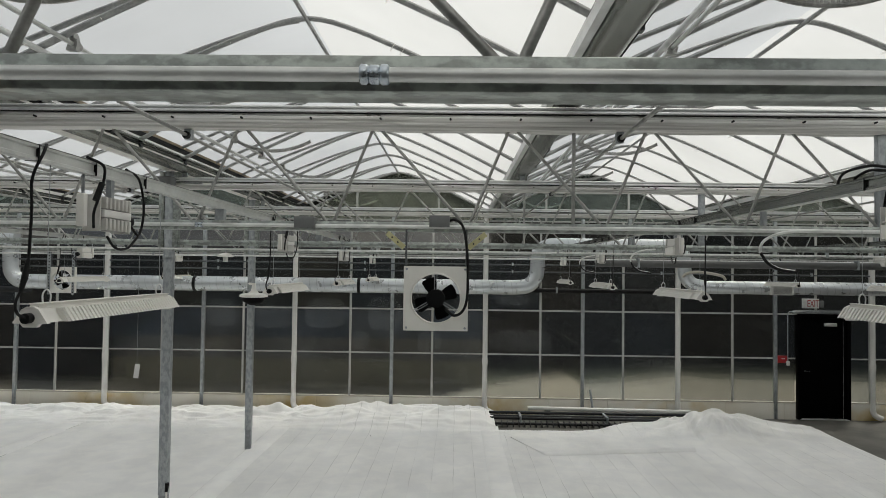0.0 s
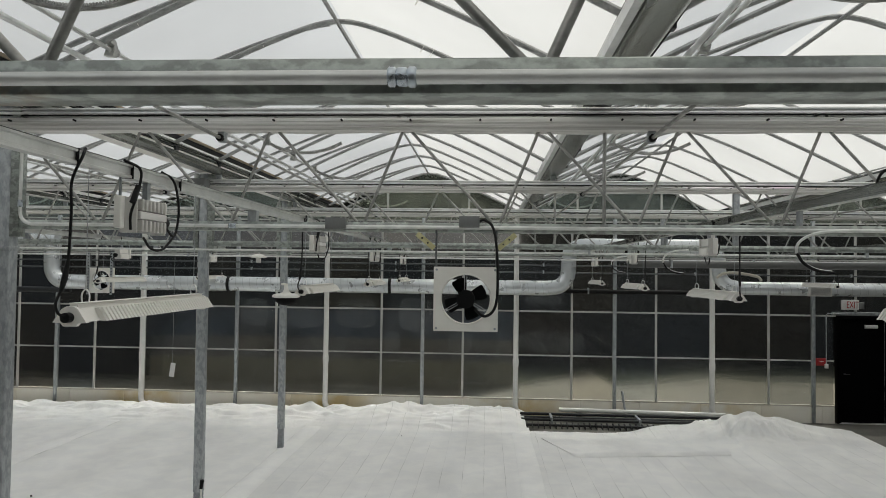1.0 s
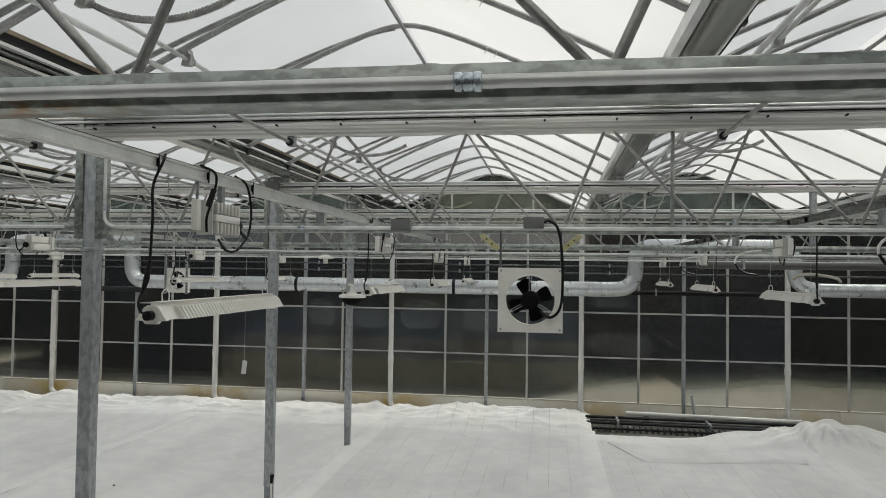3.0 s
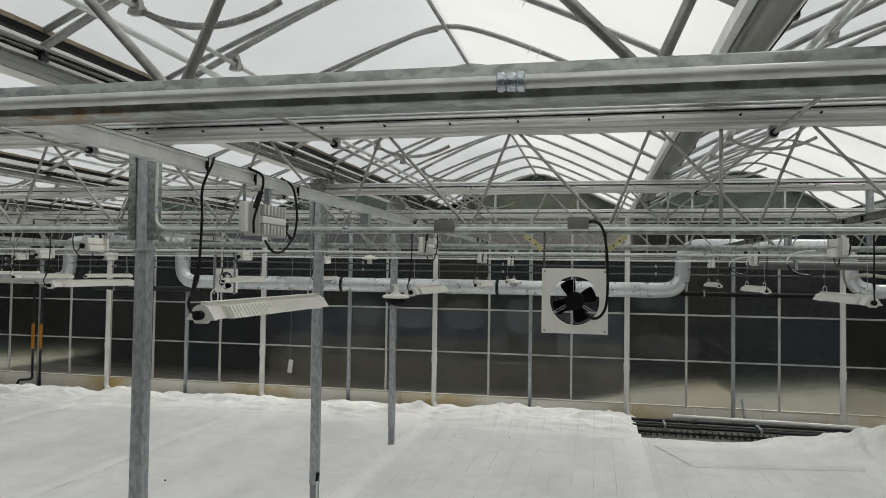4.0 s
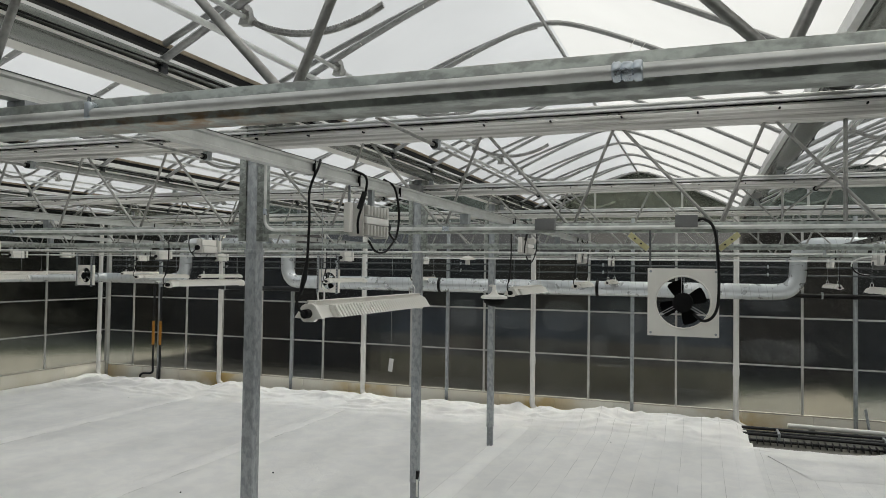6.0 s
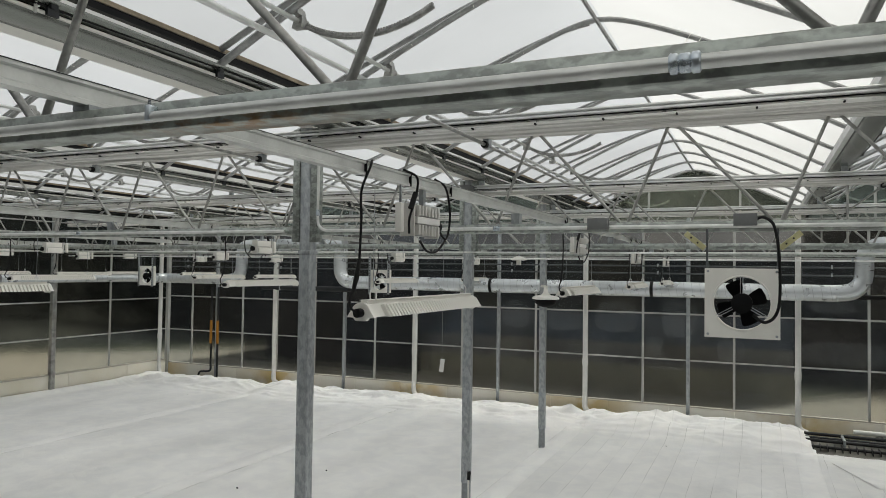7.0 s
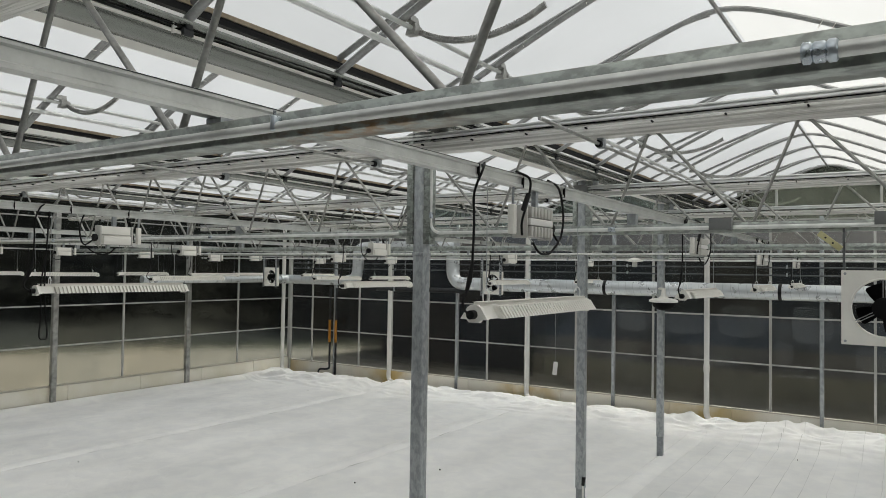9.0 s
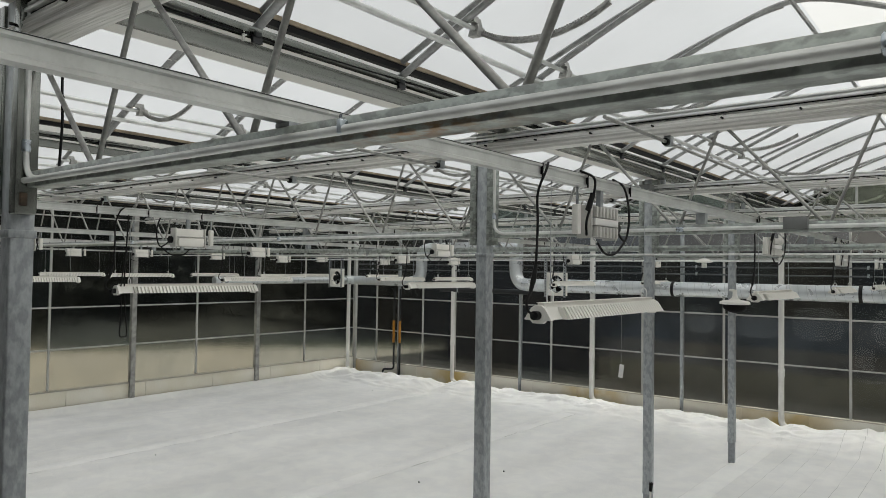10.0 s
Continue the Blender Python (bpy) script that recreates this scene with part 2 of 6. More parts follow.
def cloth_material(name, lines, base=(0.905, 0.905, 0.895)):
    """White woven cloth: soft creases, faint dirt, and for some widths pressed fold lines along it."""
    m = mat(name, base, 0.8, 0, 0.05, 0.8, 0.25, 70, second=[c * 0.90 for c in base], streak=(1.6, 0.55, 1))
    n, l = m.node_tree.nodes, m.node_tree.links
    p = n["Principled BSDF"]
    src = p.inputs["Base Color"].links[0].from_socket
    tc = n.new("ShaderNodeTexCoord")
    cr = n.new("ShaderNodeTexNoise")
    cr.inputs["Scale"].default_value, cr.inputs["Detail"].default_value, cr.inputs["Distortion"].default_value = 3.0, 6, 0.8
    l.new(tc.outputs["Object"], cr.inputs["Vector"])
    bp = n.new("ShaderNodeBump")
    bp.inputs["Strength"].default_value, bp.inputs["Distance"].default_value = 0.6, 0.02
    l.new(cr.outputs["Fac"], bp.inputs["Height"])
    l.new(p.inputs["Normal"].links[0].from_socket, bp.inputs["Normal"])
    l.new(bp.outputs["Normal"], p.inputs["Normal"])
    # thin random creases
    wv, wa, cre, cm, bp2 = n.new("ShaderNodeTexNoise"), n.new("ShaderNodeVectorMath"), n.new("ShaderNodeTexVoronoi"), n.new("ShaderNodeMapRange"), n.new("ShaderNodeBump")
    wv.inputs["Scale"].default_value, wv.inputs["Detail"].default_value = 1.1, 3
    l.new(tc.outputs["Object"], wv.inputs["Vector"])
    wa.operation = "ADD"
    l.new(tc.outputs["Object"], wa.inputs[0])
    l.new(wv.outputs["Color"], wa.inputs[1])
    cre.feature = "DISTANCE_TO_EDGE"
    cre.inputs["Scale"].default_value = 1.6
    l.new(wa.outputs["Vector"], cre.inputs["Vector"])
    cm.inputs["From Max"].default_value = 0.03
    l.new(cre.outputs["Distance"], cm.inputs["Value"])
    bp2.inputs["Strength"].default_value, bp2.inputs["Distance"].default_value = 0.22, 0.006
    l.new(cm.outputs["Result"], bp2.inputs["Height"])
    l.new(bp.outputs["Normal"], bp2.inputs["Normal"])
    l.new(bp2.outputs["Normal"], p.inputs["Normal"])
    # scuffed patches
    sc, st, sm = n.new("ShaderNodeTexNoise"), n.new("ShaderNodeValToRGB"), n.new("ShaderNodeMix")
    sc.inputs["Scale"].default_value, sc.inputs["Detail"].default_value, sc.inputs["Distortion"].default_value = 3.2, 5, 0.6
    l.new(tc.outputs["Object"], sc.inputs["Vector"])
    st.color_ramp.elements[0].position, st.color_ramp.elements[1].position = 0.40, 0.60
    st.color_ramp.elements[0].color, st.color_ramp.elements[1].color = (0.968, 0.968, 0.975, 1), (1.02, 1.018, 1.012, 1)
    l.new(sc.outputs["Fac"], st.inputs["Fac"])
    sm.data_type, sm.blend_type = "RGBA", "MULTIPLY"
    sm.inputs[0].default_value = 1.0
    l.new(src, sm.inputs[6])
    l.new(st.outputs["Color"], sm.inputs[7])
    src = sm.outputs[2]
    l.new(src, p.inputs["Base Color"])
    sp = n.new("ShaderNodeTexNoise")
    sp.inputs["Scale"].default_value, sp.inputs["Detail"].default_value = 2.6, 0
    l.new(tc.outputs["Object"], sp.inputs["Vector"])
    # the dark of the fold lines is put into the colour, without relief
    if lines:
        sx = n.new("ShaderNodeSeparateXYZ")
        l.new(tc.outputs["Object"], sx.inputs["Vector"])
        wob = n.new("ShaderNodeMath")
        wob.operation, wob.inputs[1].default_value = "MULTIPLY_ADD", 0.02
        l.new(sp.outputs["Fac"], wob.inputs[0])
        l.new(sx.outputs["X"], wob.inputs[2])
        mod = n.new("ShaderNodeMath")
        mod.operation, mod.inputs[1].default_value = "PINGPONG", 0.155
        l.new(wob.outputs[0], mod.inputs[0])
        rp = n.new("ShaderNodeMapRange")
        rp.inputs["From Min"].default_value, rp.inputs["From Max"].default_value = 0.0, 0.006
        l.new(mod.outputs[0], rp.inputs["Value"])
        br = n.new("ShaderNodeTexNoise")
        br.inputs["Scale"].default_value = 0.9
        l.new(tc.outputs["Object"], br.inputs["Vector"])
        brk = n.new("ShaderNodeMapRange")
        brk.inputs["From Min"].default_value, brk.inputs["From Max"].default_value = 0.42, 0.6
        brk.inputs["To Min"].default_value, brk.inputs["To Max"].default_value = 0.1, 0.75
        l.new(br.outputs["Fac"], brk.inputs["Value"])
        inv = n.new("ShaderNodeMath")
        inv.operation, inv.inputs[0].default_value = "SUBTRACT", 1.0
        l.new(rp.outputs["Result"], inv.inputs[1])
        mul = n.new("ShaderNodeMath")
        mul.operation = "MULTIPLY"
        l.new(inv.outputs[0], mul.inputs[0])
        l.new(brk.outputs["Result"], mul.inputs[1])
        mx = n.new("ShaderNodeMix")
        mx.data_type = "RGBA"
        l.new(mul.outputs[0], mx.inputs[0])
        l.new(src, mx.inputs[6])
        mx.inputs[7].default_value = (0.42, 0.42, 0.41, 1)
        l.new(mx.outputs[2], p.inputs["Base Color"])
    return m


M["cloth"] = cloth_material("white_ground_cloth", False)
M["cloth_double"] = cloth_material("doubled_ground_cloth", False, (0.975, 0.975, 0.965))
M["cloth_lined"] = cloth_material("creased_ground_cloth", True)
M["film"] = film_material("roof_film", (0.705, 0.718, 0.722), 0.14)
# the vent slopes' dimmer, bluer light is put into this film's tint
M["vent_film"] = film_material("dimmed_vent_film", (0.605, 0.63, 0.66), 0.14)
M["pane"] = pane_material("polycarbonate", 0.006)
# pane copies for two stretches: own clearness, but brightness put into tint and scatter
M["mid_pane"] = pane_material("lightened_polycarbonate", 0.022, 0.45, 0.85)
M["clear_pane"] = pane_material("dimmed_clear_polycarbonate", 0.026, 0.66, 0.62)
M["gable"] = pane_material("gable_polycarbonate", 0.085, ages=((0.78, 0.93, 0.92, 1), (0.92, 1.0, 0.86, 1)))
M["patch"] = bpy.data.materials.new("faint_pane_patch")
M["patch"].use_nodes = True
pn, pl = M["patch"].node_tree.nodes, M["patch"].node_tree.links
pn.remove(pn["Principled BSDF"])
pa, pb, pm = pn.new("ShaderNodeBsdfTransparent"), pn.new("ShaderNodeBsdfDiffuse"), pn.new("ShaderNodeMixShader")
pb.inputs["Color"].default_value = (0.52, 0.56, 0.60, 1)
pm.inputs["Fac"].default_value = 0.045
pl.new(pa.outputs[0], pm.inputs[1])
pl.new(pb.outputs[0], pm.inputs[2])
pl.new(pm.outputs[0], pn["Material Output"].inputs["Surface"])

# ---- building helpers ----


def part(name, bm, material, parent=None, label="", smooth=False):
    """Links a bmesh as one mesh object, under a thing or a part."""
    me = bpy.data.meshes.new(name)
    bmesh.ops.recalc_face_normals(bm, faces=bm.faces)
    bm.to_mesh(me)
    bm.free()
    for f in me.polygons:
        f.use_smooth = True
    me.set_sharp_from_angle(angle=radians(50))
    me.materials.append(M[material])
    ob = new(name, me)
    ob.parent = parent
    if label:
        tagged(ob, label)
    return ob


def piece(name, me, parent, m=None):
    """Another object on a mesh that is already there."""
    ob = new(name, me)
    ob.parent = parent
    if m is not None:
        ob.matrix_basis = m
    return ob


def thing(name, label, category, group="", kind="", at=(0, 0, 0)):
    ob = new(name)
    ob.empty_display_size = 0.1
    ob.location = at
    return tagged(ob, label, category, group, kind)


def box(bm, x0, x1, y0, y1, z0, z1, bev=0.0):
    v = bmesh.ops.create_cube(bm, size=1.0)["verts"]
    for q in v:
        q.co = Vector(((x0 + x1) / 2 + q.co.x * (x1 - x0), (y0 + y1) / 2 + q.co.y * (y1 - y0), (z0 + z1) / 2 + q.co.z * (z1 - z0)))
    if bev:
        e = list({k for q in v for k in q.link_edges})
        bmesh.ops.bevel(bm, geom=e, offset=bev, segments=2, affect="EDGES", profile=0.5)
    return bm


def ring(bm, c, u, v, r, n):
    return [bm.verts.new(c + (u * math.cos(2 * math.pi * k / n) + v * math.sin(2 * math.pi * k / n)) * r) for k in range(n)]


def sweep(bm, pts, r, n=8, cap=True, flat=1.0):
    """A tube along a polyline; r is one radius or one for each point."""
    pts = [Vector(p) for p in pts]
    rs = r if isinstance(r, (list, tuple)) else [r] * len(pts)
    d = (pts[1] - pts[0]).normalized()
    u = d.orthogonal().normalized()
    if abs(d.z) < 0.98:
        u = d.cross(Vector((0, 0, 1))).normalized()
    last, first = None, None
    for i, p in enumerate(pts):
        a = pts[max(i - 1, 0)]
        b = pts[min(i + 1, len(pts) - 1)]
        t = (b - a).normalized()
        u = (u - t * u.dot(t)).normalized()
        w = t.cross(u) * flat
        cur = ring(bm, p, u, w, rs[i], n)
        if last:
            for k in range(n):
                bm.faces.new((last[k], last[(k + 1) % n], cur[(k + 1) % n], cur[k]))
        else:
            first = cur
        last = cur
    if cap:
        bm.faces.new(first[::-1])
        bm.faces.new(last)
    return bm


def curve_points(ctrl, n=8):
    """A smooth line through control points."""
    c = [Vector(p) for p in ctrl]
    c = [2 * c[0] - c[1], *c, 2 * c[-1] - c[-2]]
    out = []
    for i in range(1, len(c) - 2):
        for k in range(n):
            t = k / n
            a, b, d, e = c[i - 1], c[i], c[i + 1], c[i + 2]
            out.append(0.5 * ((2 * b) + (d - a) * t + (2 * a - 5 * b + 4 * d - e) * t * t + (3 * b - a - 3 * d + e) * t ** 3))
    out.append(c[-2])
    return out


def extrude_profile(bm, prof, axis, a, b):
    """A closed profile (pairs) run along x or y from a to b; along x the pairs are (y, z), along y they are (x, z)."""
    put = (lambda s, p: Vector((s, p[0], p[1]))) if axis == "x" else (lambda s, p: Vector((p[0], s, p[1])))
    A = [bm.verts.new(put(a, p)) for p in prof]
    B = [bm.verts.new(put(b, p)) for p in prof]
    n = len(prof)
    for k in range(n):
        bm.faces.new((A[k], A[(k + 1) % n], B[(k + 1) % n], B[k]))
    bm.faces.new(A[::-1])
    bm.faces.new(B)
    return bm


def disc_prism(bm, c, axis, r, h, n=24):
    c, axis = Vector(c), Vector(axis).normalized()
    return sweep(bm, [c - axis * h / 2, c + axis * h / 2], r, n)

# ---- plan ----
NORTH, WEST, EAST, SOUTH = 14.98, -15.12, 12.72, -1.9
GUTTERS = [-15.235 + 4.0 * k for k in range(8)]
WALL_X = [-15.32 + 4.0 * k for k in range(8)]
RIDGES = [g + 2.0 for g in GUTTERS[:-1]]
TRUSS_Y = [1.29, 4.82, 8.33, 11.72]
BOW_Y = [14.92 - 1.149 * k for k in range(15)]
EAVE, RIDGE = 4.2, 5.06
RAIL_X = [-13.62, -9.62, -5.62, -1.62, 2.07, 6.07]
SIDE_RAIL = -14.72


def roof_z(u):
    """Height of the roof at u, from -1 at one gutter over 0 at the ridge to 1 at the next."""
    a = abs(u)
    s = (math.sqrt(a * a + 0.014) - 0.1183) / 0.8887
    return RIDGE - (RIDGE - EAVE) * s * (0.86 + 0.14 * a)


def lift(u):
    """How far the vent sash on one slope stands open."""
    return 0.165 * max(0.0, -u - 0.04)


# ---- ground, floor and what lies outside ----
bm = bmesh.new()
bmesh.ops.create_grid(bm, x_segments=8, y_segments=8, size=900)
for v in bm.verts:
    v.co.z = -0.06
tagged(part("ground", bm, "gravel"), "pale sandy gravel ground outside the greenhouse", "ground", kind="structure")
bm = box(bmesh.new(), WEST - 0.1, EAST + 0.1, SOUTH - 0.1, NORTH + 0.1, -0.2, -0.012)
tagged(part("floor", bm, "concrete"), "grey concrete greenhouse floor, partly stained", "floor", kind="structure")


def grass_strip(x0, x1, y0, y1):
    bm = bmesh.new()
    nx, ny = max(2, int((x1 - x0) / 2)), max(2, int((y1 - y0) / 2))
    # the yard widens towards the east
    g = [[bm.verts.new((x0 + (x1 - x0) * i / nx, y0 + 1.9 * min(1, max(0, (x0 + (x1 - x0) * i / nx - 2) / 5)) * (1 - j / ny) + (y1 - y0) * j / ny, -0.04 + 0.05 * noise.noise((i * 0.7, j * 0.7, x0)) if 0 < i < nx and 0 < j < ny else -0.07)) for j in range(ny + 1)] for i in range(nx + 1)]
    for i in range(nx):
        for j in range(ny):
            bm.faces.new((g[i][j], g[i + 1][j], g[i + 1][j + 1], g[i][j + 1]))
    tagged(part("grass", bm, "grass"), "rough green grass beyond the gravel yard", "grass", kind="stuff")


grass_strip(-17.5, 60, 18.4, 70)
bm = bmesh.new()
# the west lawn begins along the curved edge of the yard
edge = [(26.0 + 0.05 * (115 - 75 * k / 20 - 40), radians(115 - 75 * k / 20)) for k in range(21)]
near_row = [bm.verts.new((-d * math.sin(a), d * math.cos(a), -0.07)) for d, a in edge]
mid_row = [bm.verts.new((-1.15 * d * math.sin(a), 1.15 * d * math.cos(a), -0.03 + 0.03 * noise.noise((d, a * 9, 2)))) for d, a in edge]
for k in range(20):
    bm.faces.new((near_row[k], near_row[k + 1], mid_row[k + 1], mid_row[k]))
tagged(part("grass", bm, "grass"), "rough green grass beyond the gravel yard", "grass", kind="stuff")
# shaded undergrowth from the lawn back into the trees
vs, fs = [], []
for k in range(121):
    a = radians(118 - 80 * k / 120)
    for j in range(13):
        d = 29.5 + 1.1 * j + 0.5 * noise.noise((k * 0.4, j * 0.7, 6))
        vs.append((-d * math.sin(a), d * math.cos(a), -0.1 + (0.15 + 0.09 * j) * (0.7 + 0.6 * noise.noise((k * 0.33, j * 0.5, 2)))))
for k in range(120):
    for j in range(12):
        fs.append((k * 13 + j, (k + 1) * 13 + j, (k + 1) * 13 + j + 1, k * 13 + j + 1))
me = bpy.data.meshes.new("undergrowth")
me.from_pydata(vs, [], fs)
me.materials.append(M["leaf"])
tagged(new("undergrowth", me), "dark low undergrowth along the edge of the lawn", "undergrowth", kind="stuff")


def tree(x, y, h, seed):
    rnd = random.Random(seed)
    t = thing("tree", "tall dark green broadleaf tree behind the greenhouse", "tree", "trees round the yard", at=(x, y, -0.06))
    bm = bmesh.new()
    sweep(bm, [(0, 0, -0.1), (0.1, 0, h * 0.3), (0, 0.1, h * 0.75)], [0.28, 0.2, 0.06], 8)
    for k in range(6):
        a = rnd.uniform(0, 6.28)
        z = h * rnd.uniform(0.25, 0.6)
        sweep(bm, [(0.05, 0, z), (math.cos(a) * 1.6, math.sin(a) * 1.6, z + 1.3)], [0.09, 0.03], 5)
    part("trunk", bm, "leaf", t)
    vs, fs = [], []
    for k in range(2000):
        a, q = rnd.uniform(0, 6.28), rnd.random()
        z = h * (0.02 + 0.98 * q)
        r = 2.6 * math.sin(math.pi * min(1, 0.24 + 0.78 * q)) * rnd.uniform(0.35, 1.05)
        c = Vector((math.cos(a) * r, math.sin(a) * r, z))
        u = Vector((rnd.gauss(0, 1), rnd.gauss(0, 1), rnd.gauss(0, 1))).normalized()
        w = u.orthogonal().normalized()
        s = rnd.uniform(0.16, 0.42)
        i = len(vs)
        vs += [c - u * s, c + w * s * 0.7, c + u * s, c - w * s * 0.7]
        fs.append((i, i + 1, i + 2, i + 3))
    me = bpy.data.meshes.new("crown")
    me.from_pydata(vs, [], fs)
    me.materials.append(M["leaf"])
    ob = new("crown", me)
    ob.parent = t
    return t


rnd = random.Random(5)
kinds = [tree(-33, 4, 6.8, 1), tree(-33.5, 8, 6.3, 2), tree(-32.5, 12, 7.2, 3)]
spots = [(-33 + rnd.uniform(-1, 1), y + rnd.uniform(-0.6, 0.6)) for y in (-12, -9, -6, -3, 0, 2, 6, 10, 14.5, 17, 20, 23)]
spots += [(x + rnd.uniform(-0.6, 0.6), 25.5 + rnd.uniform(-1, 1)) for x in range(-26, 32, 3)]
for k, (x, y) in enumerate(spots):
    copy_thing(kinds[k % 3], Matrix.Translation((x, y, -0.06)) @ Matrix.Rotation(rnd.uniform(0, 6.28), 4, "Z"))

# woods far behind the yard
vs, fs = [], []
for k in range(121):
    a = math.radians(-60 + 230 * k / 120)
    for j in range(9):
        r = 40 + 3.0 * noise.noise((k * 0.35, j * 0.8, 4)) + 0.6 * noise.noise((k * 1.7, j * 2.1, 7))
        z = -0.3 + (10.8 + 1.6 * noise.noise((k * 0.5, 3, 1))) * j / 8
        vs.append((-4 + math.cos(a) * r, 2 + math.sin(a) * r, z))
for k in range(120):
    for j in range(8):
        fs.append((k * 9 + j, (k + 1) * 9 + j, (k + 1) * 9 + j + 1, k * 9 + j + 1))
me = bpy.data.meshes.new("woods")
me.from_pydata(vs, [], fs)
me.materials.append(M["leaf"])
tagged(new("woods", me), "dark green band of far woods", "woods", kind="stuff")

# added dark block behind part of the north wall; its bands tone the panes
backdrop = thing("outbuilding", "long made-up block behind the greenhouse wall, toned in dark bands", "building", kind="structure", at=(-8.2, 20.2, -0.06))
part("wall", box(bmesh.new(), -0.8, 8.9, -1.6, 1.6, 0.7, 1.25), "backdrop", backdrop)
part("low_band", box(bmesh.new(), -0.8, 8.92, -1.63, 1.6, -0.1, 0.697), "gravel", backdrop, "pale low band")
part("middle_wall", box(bmesh.new(), -0.82, 8.92, -1.62, 1.62, 1.253, 2.0), "backdrop_blue", backdrop, "slate blue band")
part("upper_wall", box(bmesh.new(), -0.81, 8.91, -1.61, 1.61, 2.003, 3.6), "backdrop_olive", backdrop, "dark olive upper band")
part("end_block", box(bmesh.new(), -7.3, -0.84, -1.5, 1.6, -0.1, 3.6), "backdrop_black", backdrop, "black end block")
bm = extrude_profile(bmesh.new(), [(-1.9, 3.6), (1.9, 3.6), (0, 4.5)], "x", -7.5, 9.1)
part("roof", bm, "backdrop_black", backdrop)

# ---- walls ----


PATCHES = [(-5.27, -4.66, 1.75, 2.35), (-4.24, -3.45, 1.74, 2.17), (-3.2, -2.32, 1.74, 2.38), (-1.85, -1.15, 1.7, 2.41), (-2.16, -1.82, 1.28, 1.69),
           (-0.8, -0.3, 1.27, 1.71), (0.68, 2.05, 1.31, 1.75), (0.83, 1.56, 2.28, 2.52), (-2.09, -1.3, 1.04, 1.09), (-0.98, 0.2, 0.62, 0.70), (0.79, 1.12, 0.61, 0.65)]


def north_wall():
    w = thing("wall_north", "hazy polycarbonate greenhouse end wall on a cream base panel", "wall", kind="structure")
    y0, y1 = NORTH, NORTH + 0.05
    # base panels, butted
    xs = [WEST]
    while xs[-1] < 7.0:
        xs.append(min(7.08, xs[-1] + 1.22))
    runs = list(zip(xs[:-1], xs[1:])) + [(8.22, 9.6), (9.6, 11.2), (11.2, EAST)]
    for a, b in runs:
        part("base_panel", box(bmesh.new(), a + 0.0015, b - 0.0015, y0 - 0.04, y1, -0.1, 0.322, 0.006), "knee", w)
    part("sill", box(bmesh.new(), WEST, 7.08, y0 - 0.043, y1, 0.325, 0.35), "sill", w)
    part("sill", box(bmesh.new(), 8.22, EAST, y0 - 0.043, y1, 0.325, 0.35), "sill", w)
    cols = []
    for g in WALL_X[:-1]:
        cols += [g - 0.06, g + 1.1, g + 1.98, g + 2.83]
    cols = [c for c in cols if c > WEST + 0.3] + [EAST]
    # upright bars
    for c in cols[:-1]:
        inside = 7.0 < c < 8.3
        post = min(abs(c - g - 1.98) for g in WALL_X) < 0.01
        z0 = 2.2 if inside else 0.0 if post else 0.35
        wd = 0.035 if post else 0.022
        part("wall_post" if post else "mullion", box(bmesh.new(), c - wd, c + wd, y0 - (0.07 if post else 0.035), y0 - 0.002, z0, 4.1 if post else 4.04, 0.004), "steel" if post else "mull", w)
    rows = [0.35, 1.25, 2.17, 3.3, 4.05]
    for z in rows[1:]:
        x1 = EAST
        if z < 2.1:
            part("rail", box(bmesh.new(), WEST, 7.08, y0 - 0.03, y0 - 0.004, z - 0.013, z + 0.013), "mull", w)
            part("rail", box(bmesh.new(), 8.22, EAST, y0 - 0.03, y0 - 0.004, z - 0.013, z + 0.013), "mull", w)
        else:
            part("rail", box(bmesh.new(), WEST, EAST, y0 - 0.032, y0 - 0.004, z - 0.016, z + 0.016), "mull", w)
    edges = [WEST, *cols]
    for a, b in zip(edges[:-1], edges[1:]):
        for r0, r1 in zip(rows[:-1], rows[1:]):
            a2, b2 = a, b
            if r0 < 2.1 and b > 7.08 and a < 8.22:
                if a < 7.08:
                    b2 = 7.08
                elif b > 8.22:
                    a2 = 8.22
                else:
                    continue
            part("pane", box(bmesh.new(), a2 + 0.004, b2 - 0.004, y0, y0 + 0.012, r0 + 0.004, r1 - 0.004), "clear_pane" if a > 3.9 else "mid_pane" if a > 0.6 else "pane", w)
    # gable ends
    for r in RIDGES:
        prof = [(r + 2 * u, roof_z(u) - 0.03) for u in [k / 10 - 1 for k in range(21)]]
        bm = extrude_profile(bmesh.new(), [(r - 1.99, 4.055), *prof[1:-1], (r + 1.99, 4.055)], "y", y0, y0 + 0.012)
        part("gable_pane", bm, "gable", w)
        part("gable_mullion", box(bmesh.new(), r - 0.9, r - 0.86, y0 - 0.035, y0 - 0.002, 4.07, roof_z(-0.44) - 0.04), "mull", w)
        part("gable_mullion", box(bmesh.new(), r + 0.83, r + 0.87, y0 - 0.035, y0 - 0.002, 4.07, roof_z(0.42) - 0.04), "mull", w)
    # faint pale patches before the panes; thin ones paint light streaks seen through them
    for x0, x1, z0, z1 in PATCHES:
        q, n = [], 28
        for k in range(n):
            a = 2 * math.pi * k / n
            c, s = math.cos(a), math.sin(a)
            e = 1 / (abs(c) ** 3.4 + abs(s) ** 3.4) ** (1 / 3.4)
            e *= 1 + 0.05 * noise.noise((x0 + c, z0 + s, 2))
            q.append(((x0 + x1) / 2 + c * e * (x1 - x0) / 2, (z0 + z1) / 2 + s * e * (z1 - z0) / 2))
